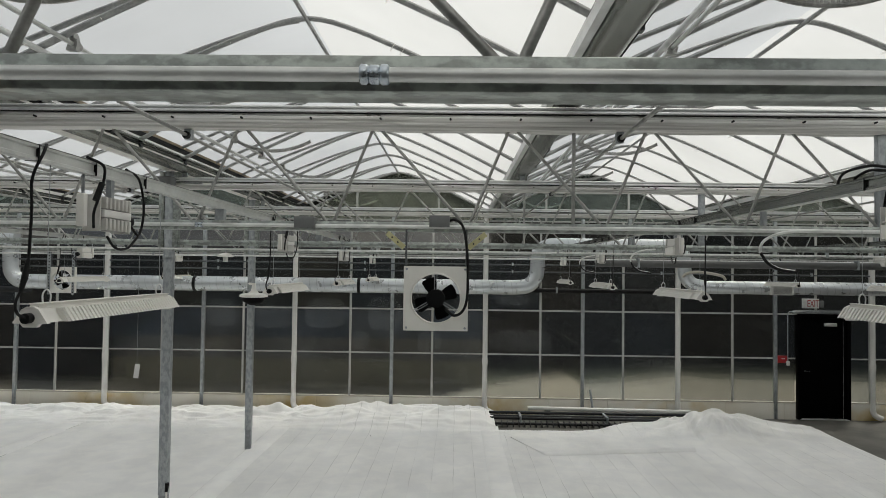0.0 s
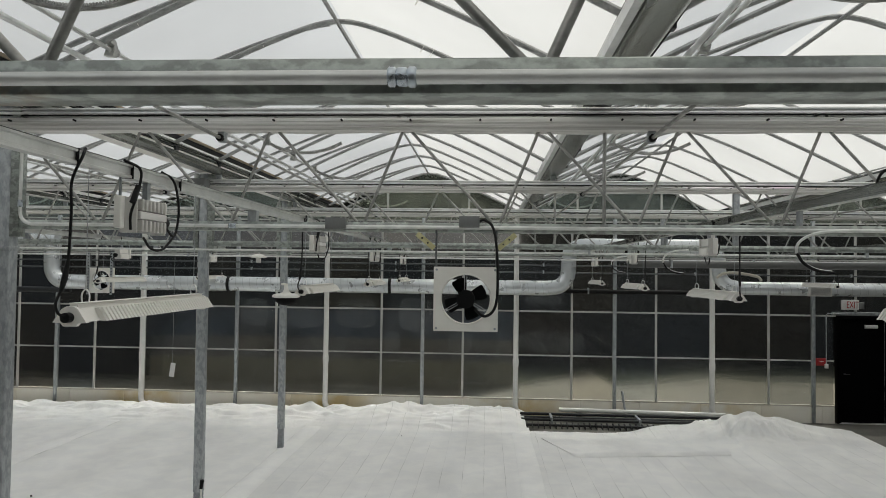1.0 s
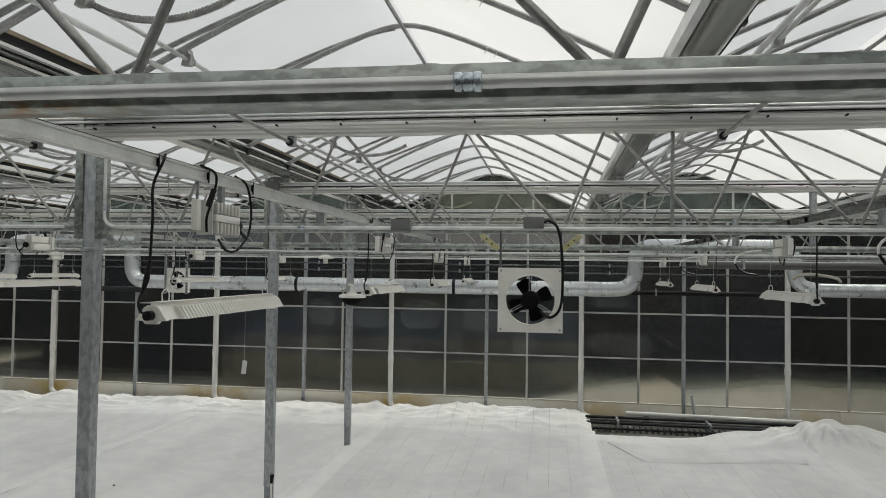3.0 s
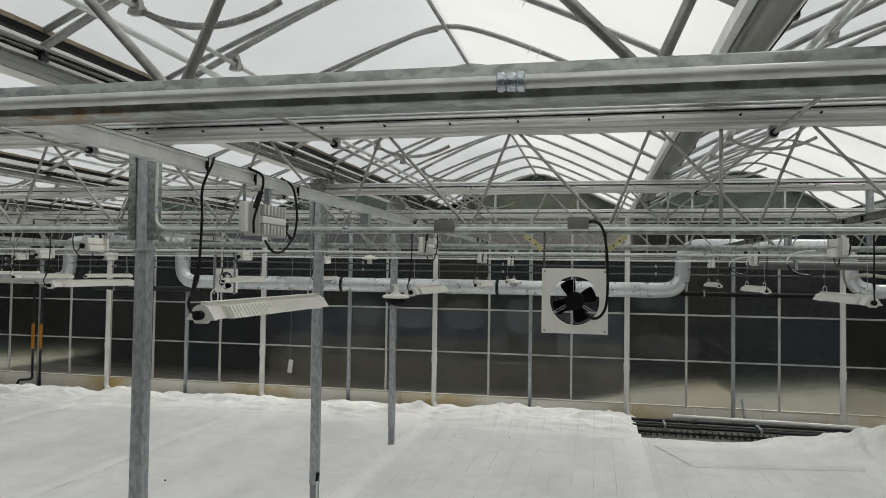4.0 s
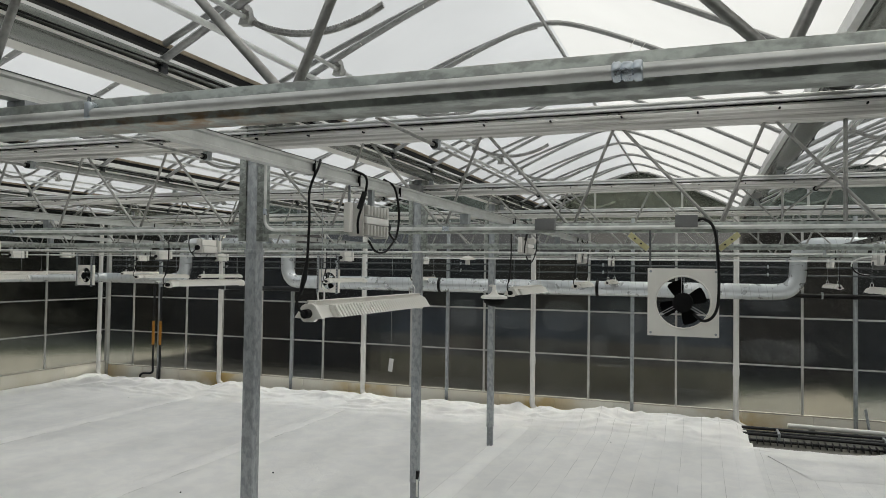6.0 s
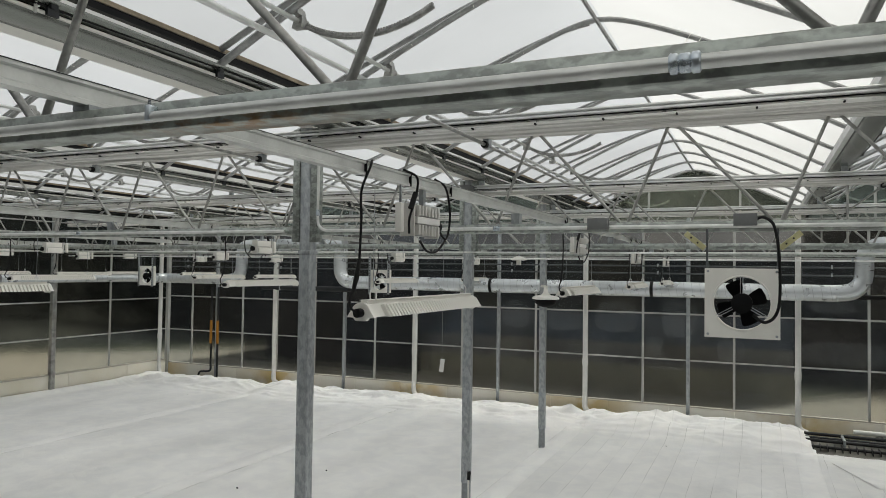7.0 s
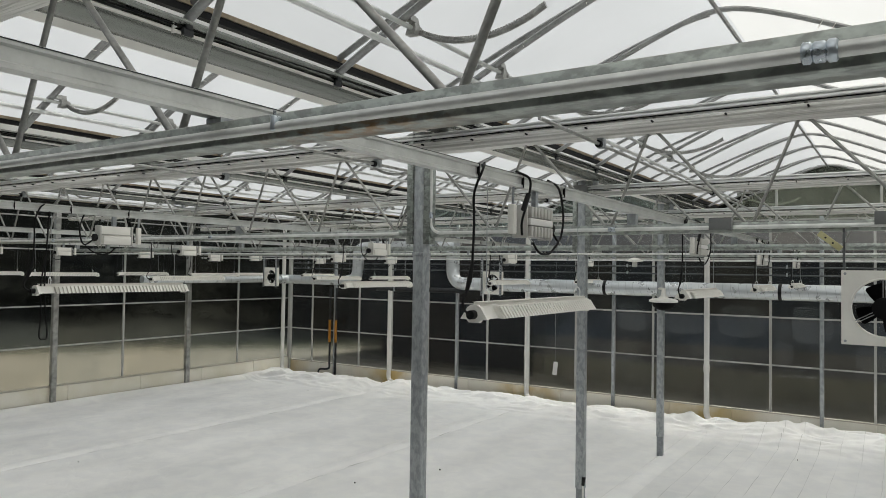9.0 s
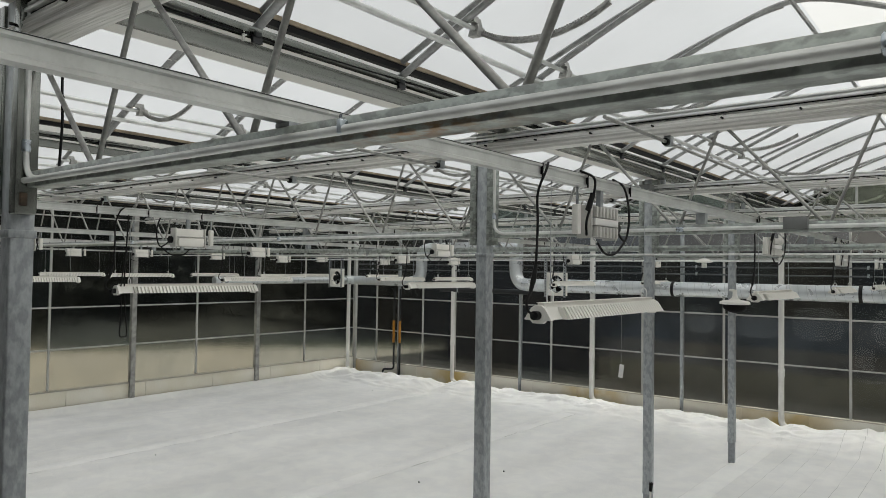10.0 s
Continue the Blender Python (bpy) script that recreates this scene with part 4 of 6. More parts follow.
def cloth_strip(x0, x1, y_end, seed, humps=(), lay=0.0, rise=(), heap=False):
    """One width of cloth with a rumpled far end. humps: (x, y, radius x, radius y, height); rise: how high it drapes over the pipes, by x."""
    ys = [SOUTH + 0.05 + 0.4 * k for k in range(41)]
    ys = [y for y in ys if y < y_end - 2.6]
    y = ys[-1] + 0.1
    while y < y_end:
        ys.append(y)
        y += 0.03
    nx = int((x1 - x0) / 0.035)
    vs, fs = [], []
    rnd = random.Random(int(seed * 10))
    folds = []
    for k in range(int((x1 - x0) * 8)):
        dist = rnd.uniform(0.1, 1.45)
        folds.append((rnd.uniform(x0 + 0.2, x1 - 0.2), rnd.uniform(0.25, 1.1), dist, rnd.uniform(0.02, 0.07) * (1.15 - 0.5 * dist) * (0.45 if dist < 0.4 else 1.0), rnd.uniform(0.022, 0.06), rnd.uniform(-0.3, 0.3)))
    for y in ys:
        for i in range(nx + 1):
            x = x0 + (x1 - x0) * i / nx
            yy = y
            if heap and y > 12:
                yy = 12 + (y - 12) * (along([(0.5, 13.42), (2.3, 13.42), (3.7, 14.1), (7, 14.15)], x) - 12) / (y_end - 12)
            z = 0.010 + lay + 0.004 * noise.noise((x * 0.6, yy * 0.5, seed)) + 0.003 * noise.noise((x * 1.9, yy * 1.6, seed))
            e = min(i, nx - i) * (x1 - x0) / nx
            if x < -14.6:
                z += 0.085 * ease(-14.62, -15.04, x)
            if e < 0.12:
                z += 0.03 * (1 - e / 0.12) * max(0, noise.noise((yy * 0.9, seed, i < nx / 2)) - 0.12)
            d = y_end - y
            wx, wy = x + 0.4 * noise.noise((x * 0.9, yy * 0.9, seed)), yy + 0.3 * noise.noise((x * 0.8, yy * 1.1, seed + 4))
            f1 = max(0, ridged(wx * 0.6, wy * 1.7, seed + 3) - 0.45)
            f2 = max(0, ridged(wx * 1.4 + wy * 0.5, wy * 3.0, seed + 5) - 0.4)
            k = ease(1.5, 0.6, d) * (0.3 + 0.7 * ease(0.0, 0.4, e))
            if heap:
                k = 0.0
                hx, hy = x - 4.93, yy - 13.72
                r = math.hypot(hx, hy) + 1e-4
                front = 0.62 if abs(hx) < 0.5 else 0.42
                w = math.exp(-(hy / (0.24 if hy > 0 else front)) ** 2)
                z += along(HEAP, x) * w * (0.97 + 0.2 * (f2 - 0.2))
                a = math.degrees(math.atan2(hy, hx)) % 360
                for at, reach, thick, high in SPOKES:
                    off = r * math.sin(radians(a - at - 9 * noise.noise((r * 2.2, at, 1))))
                    if abs(a - at) < 60:
                        z += high * math.exp(-(off / (thick * (0.6 + r))) ** 2) * ease(reach, reach * 0.35, r) * ease(0.06, 0.5, r)
            elif d < 2.0:
                for xc, half, dc_, high, thick, tilt in folds:
                    q = 1 - ((x - xc) / half) ** 2
                    if q > 0:
                        u = (yy - (y_end - dc_) - tilt * (x - xc) - 0.09 * noise.noise((x * 1.7, xc, dc_))) / thick
                        if -3 < u < 5:
                            z += high * q * math.exp(-abs(u / (0.8 if u < 0 else 1.9)) ** (1.15 if half < 0.7 else 2)) * (0.4 + 0.6 * ease(0.0, 0.3, e))
            # sharp little crumples
            crumple = ease(1.25, 0.45, d) if not heap else ease(1.7, 0.5, r) * ease(-1.3, -0.2, hy) + 0.4 * ease(0.5, 0.2, d)
            if crumple > 0:
                f3 = ridged(wx * 1.9 + 0.3 * wy, wy * 3.4, seed + 8)
                f4 = ridged(wx * 3.6 - 0.8 * wy, wy * 5.2, seed + 11)
                z += crumple * (0.05 * max(0, f3 - 0.4) + 0.026 * max(0, f4 - 0.45))
            z += 0.13 * math.tanh(k * (0.16 * f1 + 0.08 * f2) / 0.13)
            if rise:
                z += along(rise, x) * ease(1.55, 0.75, d) * (1 + 0.15 * noise.noise((x * 1.2, yy * 1.5, seed)))
            for px, py, rx, ry, hh in humps:
                w = math.exp(-((x - px) / rx) ** 2 - ((yy - py) / ry) ** 2)
                z += 0.75 * hh * w * ease(0.0, 0.45, e) * (0.7 + 0.5 * f1 + 0.3 * f2)
            wob = 0.1 * noise.noise((x * 1.1, seed, 2.0)) * max(0.0, 1 - d / 0.8) * (0.3 if heap else 1)
            vs.append((x + (0.015 * noise.noise((yy * 0.9, seed, 5)) if i in (0, nx) else 0), yy + wob, max(0.004, z)))
    n = nx + 1
    for j in range(len(ys) - 1):
        for i in range(nx):
            fs.append((j * n + i, j * n + i + 1, (j + 1) * n + i + 1, (j + 1) * n + i))
    me = bpy.data.meshes.new("ground_cloth")
    me.from_pydata(vs, [], fs)
    for f in me.polygons:
        f.use_smooth = True
    return new("ground_cloth", me)


for k, (a, b, ye, hp, mt, rs) in enumerate([
        (-15.05, -11.0, 14.5, [(-13.7, 13.9, 0.9, 0.35, 0.1), (-12.4, 13.8, 1.0, 0.35, 0.14), (-11.5, 14.0, 0.5, 0.3, 0.08)], "cloth", [(-15, 0.02), (-11, 0.05)]),
        (-11.25, -7.2, 14.74, [(-10.6, 14.1, 0.6, 0.3, 0.08), (-7.5, 14.62, 0.4, 0.2, 0.11), (-11.1, 14.62, 0.35, 0.2, 0.11)], "cloth", [(-11, 0.04), (-7, 0.03)]),
        (-7.45, -3.2, 14.76, [(-3.62, 14.6, 0.16, 0.14, 0.13), (-7.1, 14.6, 0.4, 0.2, 0.08)], "cloth", [(-7, 0.03), (-3, 0.04)]),
        (-3.5, 0.78, 14.74, [(-3.1, 14.55, 0.3, 0.25, 0.1), (-2.0, 14.45, 0.6, 0.25, 0.14)], "cloth_lined", [(-3.3, 0.03), (-1.8, 0.11), (0.5, 0.15), (0.8, 0.05)])]):
    ob = tagged(cloth_strip(a, b, ye, 1.5 + k, hp, 0.003 * (k % 2), rs), "white woven ground cloth covering the floor, rumpled along its far end", "ground cloth", "ground cloth widths", "structure")
    ob.data.materials.append(M[mt])
ob = tagged(cloth_strip(0.55, 6.98, 14.0, 8.5, heap=True), "white woven ground cloth heaped up at its corner", "ground cloth", "ground cloth widths", "structure")
ob.data.materials.append(M["cloth_lined"])
# doubled bands where two widths overlap
for k, x0 in enumerate((-11.2, -7.38, -3.42, 0.5)):
    vs, fs = [], []
    n = 120
    for i in range(n + 1):
        y = SOUTH + 0.1 + (13.6 - SOUTH) * i / n
        w0, w1 = 0.02 * noise.noise((y * 0.7, k, 1)), 0.02 * noise.noise((y * 0.6, k, 9))
        for j, (a, z) in enumerate(((w0, 0.012), (w0 + 0.012, 0.021), (0.16, 0.023), (0.32 + w1, 0.021), (0.332 + w1, 0.012))):
            vs.append((x0 + a, y, z + 0.0015 * noise.noise((y * 3, j, k))))
    for i in range(n):
        for j in range(4):
            fs.append((i * 5 + j, i * 5 + j + 1, (i + 1) * 5 + j + 1, (i + 1) * 5 + j))
    me = bpy.data.meshes.new("cloth_seam")
    me.from_pydata(vs, [], fs)
    for f in me.polygons:
        f.use_smooth = True
    me.materials.append(M["cloth_double"])
    seam = tagged(new("cloth_seam", me), "doubled white band where two cloth widths overlap", "cloth seam", "cloth seams", "structure")
    # dark open slits along one edge of the band
    bm = bmesh.new()
    rnd = random.Random(70 + k)
    y = 2.0
    while y < (13.2, 13.0, 0, 0)[k]:
        d = rnd.uniform(0.25, 1.3)
        if rnd.random() < (0.85, 0.6, 0, 0)[k]:
            n2, h = 8, rnd.uniform(0.003, 0.006)
            row = []
            for i in range(n2 + 1):
                yy = y + d * i / n2
                w0 = 0.335 + 0.02 * noise.noise((yy * 0.6, k, 9))
                hh = h * math.sin(math.pi * (0.08 + 0.84 * i / n2))
                row.append([bm.verts.new((x0 + w0 + s_ * hh + 0.004, yy, 0.0205)) for s_ in (-1, 1)])
            for p, q in zip(row[:-1], row[1:]):
                bm.faces.new((p[0], p[1], q[1], q[0]))
        y += d + rnd.uniform(0.05, 0.7)
    if k < 2:
        part("slit", bm, "concrete", seam, "thin dark open edge")
# a folded-over flap of the same cloth
vs, fs = [], []
for i in range(61):
    for j in range(31):
        u, v = i / 60, j / 30
        x = 0.75 + 3.3 * u + 0.5 * (1 - v) * (1 - u) * 0.6
        y0 = 12.75 - 1.15 * min(1, u * 7) + 0.5 * max(0, u - 0.14)
        y0 += 0.035 * noise.noise((x * 2.3, 4.0, 1.0))
        y = y0 + (13.42 - y0) * v
        vs.append((x, y, 0.015 + (0.01 + 0.045 * ease(0.1, 0.25, u)) * math.sin(math.pi * min(1, v * 7)) ** 0.7 * (v < 0.143) + 0.008 * noise.noise((x * 2, y * 3, 1))))
for i in range(60):
    for j in range(30):
        fs.append((i * 31 + j, (i + 1) * 31 + j, (i + 1) * 31 + j + 1, i * 31 + j + 1))
me = bpy.data.meshes.new("cloth_flap")
me.from_pydata(vs, [], fs)
for f in me.polygons:
    f.use_smooth = True
me.materials.append(M["cloth"])
tagged(new("cloth_flap", me), "loose flap of white ground cloth folded over the floor", "ground cloth", kind="structure")
# bits of dirt
bm = bmesh.new()
rnd = random.Random(44)
for k in range(9):
    x, y, r = rnd.uniform(-14, 6), rnd.uniform(4, 13), rnd.uniform(0.002, 0.006)
    box(bm, x - r * 2, x + r * 2, y - r, y + r, 0.02, 0.034 + r)
tagged(part("debris", bm, "pipe"), "small dark crumbs scattered on the white cloth", "debris", kind="stuff")

# ---- door, signs ----
door = thing("door_1", "closed black steel exit door with a black frame", "door", kind="structure", at=(7.65, NORTH, 0))
bm = bmesh.new()
box(bm, -0.54, -0.47, -0.1, 0.03, 0.0, 2.18, 0.005)
box(bm, 0.47, 0.54, -0.1, 0.03, 0.0, 2.18, 0.005)
box(bm, -0.47, 0.47, -0.1, 0.03, 2.1, 2.18, 0.005)
part("door_frame", bm, "door", door)
leaf = part("door_leaf", box(bmesh.new(), -0.465, 0.465, -0.06, -0.015, 0.02, 2.095, 0.004), "door", door)
bm = bmesh.new()
disc_prism(bm, (-0.39, -0.075, 1.0), (0, 1, 0), 0.018, 0.03, 16)
sweep(bm, [(-0.39, -0.1, 1.0), (-0.3, -0.105, 0.995)], 0.006, 8)
part("lever_handle", bm, "stub", leaf, "small chrome lever handle")
part("closer", box(bmesh.new(), 0.0, 0.25, -0.115, -0.062, 1.93, 2.0, 0.008), "alu", leaf, "pale door closer box")
part("edge_strip", box(bmesh.new(), 0.396, 0.401, -0.066, -0.061, 0.03, 2.08), "steel", leaf)
part("threshold", box(bmesh.new(), -0.5, 0.5, -0.12, 0.02, 0.0, 0.012, 0.003), "alu", door)


def text_mesh(body, size, depth=0.002):
    c = bpy.data.curves.new("letters", "FONT")
    c.body, c.size, c.extrude = body, size, depth
    c.align_x, c.align_y = "CENTER", "CENTER"
    ob = new("letters", c)
    bpy.context.view_layer.update()
    me = bpy.data.meshes.new_from_object(ob.evaluated_get(bpy.context.evaluated_depsgraph_get()))
    bpy.data.objects.remove(ob)
    return me


ex = thing("exit_sign", "white exit sign with red letters above the black door", "exit sign", at=(7.38, NORTH - 0.07, 2.4))
part("housing", box(bmesh.new(), -0.16, 0.16, -0.03, 0.06, -0.1, 0.1, 0.008), "signface", ex)
me = text_mesh("EXIT", 0.19)
me.materials.clear()
me.materials.append(M["red"])
lt = new("letters", me)
lt.parent = ex
lt.matrix_basis = pose(0.03, -0.034, -0.005, 90, 0, 0) @ Matrix.Diagonal((0.62, 1.05, 1, 1))
part("lamp_head", box(bmesh.new(), 0.17, 0.27, -0.02, 0.04, -0.08, 0.06, 0.01), "grey", ex)

fs_ = thing("fire_sign", "small red sign with a line of white lettering on the post", "sign", at=(6.81, NORTH - 0.05, 1.235))
part("plate", box(bmesh.new(), -0.11, 0.11, -0.015, 0.015, -0.075, 0.075, 0.004), "red", fs_)
part("lettering", box(bmesh.new(), -0.035, 0.04, -0.019, -0.016, 0.004, 0.018), "signface", fs_, "plain white bar of small lettering")

# ---- downspouts ----


def downspout(x, y):
    t = thing("downspout", "white plastic downspout with a coupling and an elbow foot", "downspout", "downspouts", at=(x, y, 0))
    part("pipe", sweep(bmesh.new(), [(0, 0, 0.28), (0, 0, 4.12)], 0.052, 14), "pvc", t, smooth=False)
    part("coupling", sweep(bmesh.new(), [(0, 0, 1.03), (0, 0, 1.17)], 0.062, 14), "pvc", t)
    part("elbow", sweep(bmesh.new(), curve_points([(0, 0, 0.3), (0, 0, 0.2), (0.04, -0.02, 0.11), (0.16, -0.05, 0.055)], 4), 0.057, 12), "pvc", t)


for g in WALL_X[:-1]:
    downspout(*((g - 0.06, NORTH - 0.12) if g > -15 else (-14.97, 14.55)))

# ---- ducts along the north wall ----


def duct(name_label, runs):
    t = thing("air_duct", name_label, "duct", "air ducts")
    for kind, pts, r in runs:
        if kind == "pipe":
            a, b = Vector(pts[0]), Vector(pts[1])
            d = (b - a).normalized()
            u = d.orthogonal().normalized()
            w = d.cross(u)
            run = part("duct_run", sweep(bmesh.new(), [a, b], r, 28), "duct", t)
            turns = (b - a).length / 0.145
            n = int(turns * 16)
            line = [a.lerp(b, k / n) + (u * math.cos(k * math.tau / 16) + w * math.sin(k * math.tau / 16)) * r for k in range(n + 1)]
            part("spiral_seam", sweep(bmesh.new(), line, 0.0036, 5), "steel", run, "thin spiral lock seam")
        elif kind == "elbow":
            part("elbow", sweep(bmesh.new(), curve_points(pts, 5), r, 18), "duct", t)
        else:
            c = Vector(pts[0])
            part("hanger_band", sweep(bmesh.new(), [c - Vector((0.03, 0, 0)), c + Vector((0.03, 0, 0))], r + 0.012, 18), "black", t, "black rubber joint band")
    return t


DY, DZ, DU, DR = 14.35, 2.67, 3.45, 0.148
duct("pale spiral duct with black joint bands, turning up at both ends", [
    ("pipe", [(-8.8, DY, DZ), (1.2, DY, DZ)], DR),
    ("elbow", [(1.2, DY, DZ), (1.45, DY, DZ + 0.04), (1.6, DY, DZ + 0.2), (1.64, DY, DZ + 0.42)], DR),
    ("pipe", [(1.64, DY, DZ + 0.42), (1.64, DY, DU - 0.2)], DR),
    ("elbow", [(1.64, DY, DU - 0.2), (1.68, DY, DU - 0.05), (1.85, DY, DU + 0.06), (2.05, DY, DU + 0.08)], DR),
    ("pipe", [(2.05, DY, DU + 0.08), (4.2, DY, DU + 0.08)], DR),
    ("elbow", [(-8.8, DY, DZ), (-8.98, DY, DZ + 0.04), (-9.1, DY, DZ + 0.2), (-9.13, DY, DZ + 0.4)], DR),
    ("pipe", [(-9.13, DY, DZ + 0.4), (-9.13, DY, DU + 0.05)], DR),
    ("band", [(2.76, DY, DU + 0.08)], DR), ("band", [(-1.96, DY, DZ)], DR), ("band", [(-5.3, DY, DZ)], DR), ("band", [(-8.2, DY, DZ)], DR)])
duct("pale spiral duct dropping from above and running along the wall", [
    ("elbow", [(4.2, DY, DU + 0.08), (4.45, DY, DU + 0.04), (4.55, DY, DU - 0.1), (4.58, DY, DU - 0.3)], DR),
    ("pipe", [(4.58, DY, DU - 0.3), (4.58, DY, DZ + 0.45)], DR - 0.012),
    ("elbow", [(4.58, DY, DZ + 0.45), (4.62, DY, DZ + 0.25), (4.75, DY, DZ + 0.11), (5.0, DY, DZ + 0.05)], DR - 0.012),
    ("pipe", [(5.0, DY, DZ + 0.05), (EAST - 0.1, DY, DZ + 0.05)], DR - 0.018)])
duct("pale spiral duct running to the corner and turning up", [
    ("pipe", [(-14.62, 9.8, DZ), (-14.62, 14.05, DZ)], 0.09),
    ("elbow", [(-14.62, 14.05, DZ), (-14.6, 14.22, DZ), (-14.5, DY, DZ), (-14.3, DY, DZ)], 0.125),
    ("pipe", [(-14.3, DY, DZ), (-12.4, DY, DZ)], 0.125),
    ("elbow", [(-12.4, DY, DZ), (-12.2, DY, DZ + 0.04), (-12.08, DY, DZ + 0.2), (-12.05, DY, DZ + 0.4)], DR),
    ("pipe", [(-12.05, DY, DZ + 0.4), (-12.05, DY, DU - 0.1)], DR),
    ("elbow", [(-12.05, DY, DU - 0.1), (-12.0, DY, DU + 0.03), (-11.85, DY, DU + 0.08), (-11.6, DY, DU + 0.1)], DR),
    ("pipe", [(-11.6, DY, DU + 0.1), (-9.0, DY, DU + 0.1)], DR)])

# ---- grow lamps with their ballasts ----


def grow_lamp(x, y, z):
    t = thing("grow_lamp", "long cream-white grow lamp with ribbed reflector sides hung from a rail", "grow lamp", "grow lamps", at=(x, y, z))
    bm = bmesh.new()
    extrude_profile(bm, [(-0.030, 0.0129), (-0.054, -0.0212), (-0.057, -0.0189), (-0.034, 0.0173), (-0.0296, 0.0336), (0.0296, 0.0336), (0.034, 0.0173), (0.057, -0.0189), (0.054, -0.0212), (0.030, 0.0129)], "y", -0.58, 0.58)
    refl = part("reflector", bm, "white", t)
    part("top_channel", extrude_profile(bmesh.new(), [(-0.0192, 0.0343), (0.0192, 0.0343), (0.0163, 0.0499), (0.0266, 0.0528), (-0.0266, 0.0528), (-0.0163, 0.0499)], "y", -0.575, 0.575), "white", t)
    part("lamp_tube", sweep(bmesh.new(), [(0, -0.5, -0.01), (0, 0.5, -0.01)], 0.012, 10), "signface", t)
    rib = None
    for s in (-1, 1):
        for k in range(38):
            if rib is None:
                bm = bmesh.new()
                p = [(0.029, 0.0305), (0.058, -0.021), (0.0844, -0.0224), (0.049, 0.0315)]
                vs = [[bm.verts.new((px, d, pz)) for px, pz in p] for d in (-0.0078, 0.0078)]
                for i in range(4):
                    bm.faces.new((vs[0][i], vs[0][(i + 1) % 4], vs[1][(i + 1) % 4], vs[1][i]))
                bm.faces.new(vs[0][::-1])
                bm.faces.new(vs[1])
                rib = part("rib", bm, "white", refl)
                rib.location = (0, -0.48, 0)
                continue
            piece("rib", rib.data, refl, Matrix.Translation((0, -0.48 + 1.05 * k / 37, 0)) @ (Matrix.Rotation(math.pi, 4, "Z") if s < 0 else Matrix()))
    for e in (-1, 1):
        y0, y1 = sorted((e * 0.582, e * 0.602))
        bm = extrude_profile(bmesh.new(), [(-0.0688, -0.0226), (-0.0333, 0.0306), (-0.0148, 0.0410), (0.0148, 0.0410), (0.0333, 0.0306), (0.0688, -0.0226), (0.0370, -0.0241), (0.0259, -0.0374), (-0.0259, -0.0374), (-0.0370, -0.0241)], "y", y0, y1)
        part("end_plate", bm, "white", t)
        bm = sweep(bmesh.new(), curve_points([(-0.014, e * 0.5, 0.048), (-0.016, e * 0.5, 0.085), (0, e * 0.5, 0.105), (0.016, e * 0.5, 0.085), (0.014, e * 0.5, 0.048)], 4), 0.0035, 6)
        part("hook", bm, "alu", t)
        part("wire", sweep(bmesh.new(), [(0, e * 0.5, 0.102), (0, e * 0.5, RZ0 - z + 0.005)], 0.0018, 5), "steel", t)
    bm = bmesh.new()
    disc_prism(bm, (0, -0.615, -0.002), (0, 1, 0), 0.02, 0.035, 16)
    part("plug", bm, "black", t)
    bm = sweep(bmesh.new(), curve_points([(0, -0.63, 0.0), (-0.01, -0.66, 0.02), (-0.015, -0.665, 0.06), (-0.005, -0.64, 0.12), (0.0, -0.622, 0.2), (0.004, -0.615, 0.4), (0.004, -0.617, 0.53), (0.034, -0.60, RZ1 - z - 0.03), (0.02, -0.56, RZ1 - z + 0.01)], 6), 0.0056, 8)
    part("cable", bm, "black", t)
    part("cable_boot", sweep(bmesh.new(), [(-0.008, -0.648, 0.1), (-0.004, -0.633, 0.15), (0.0, -0.62, 0.22)], [0.008, 0.012, 0.008], 8), "black", t)
    return t


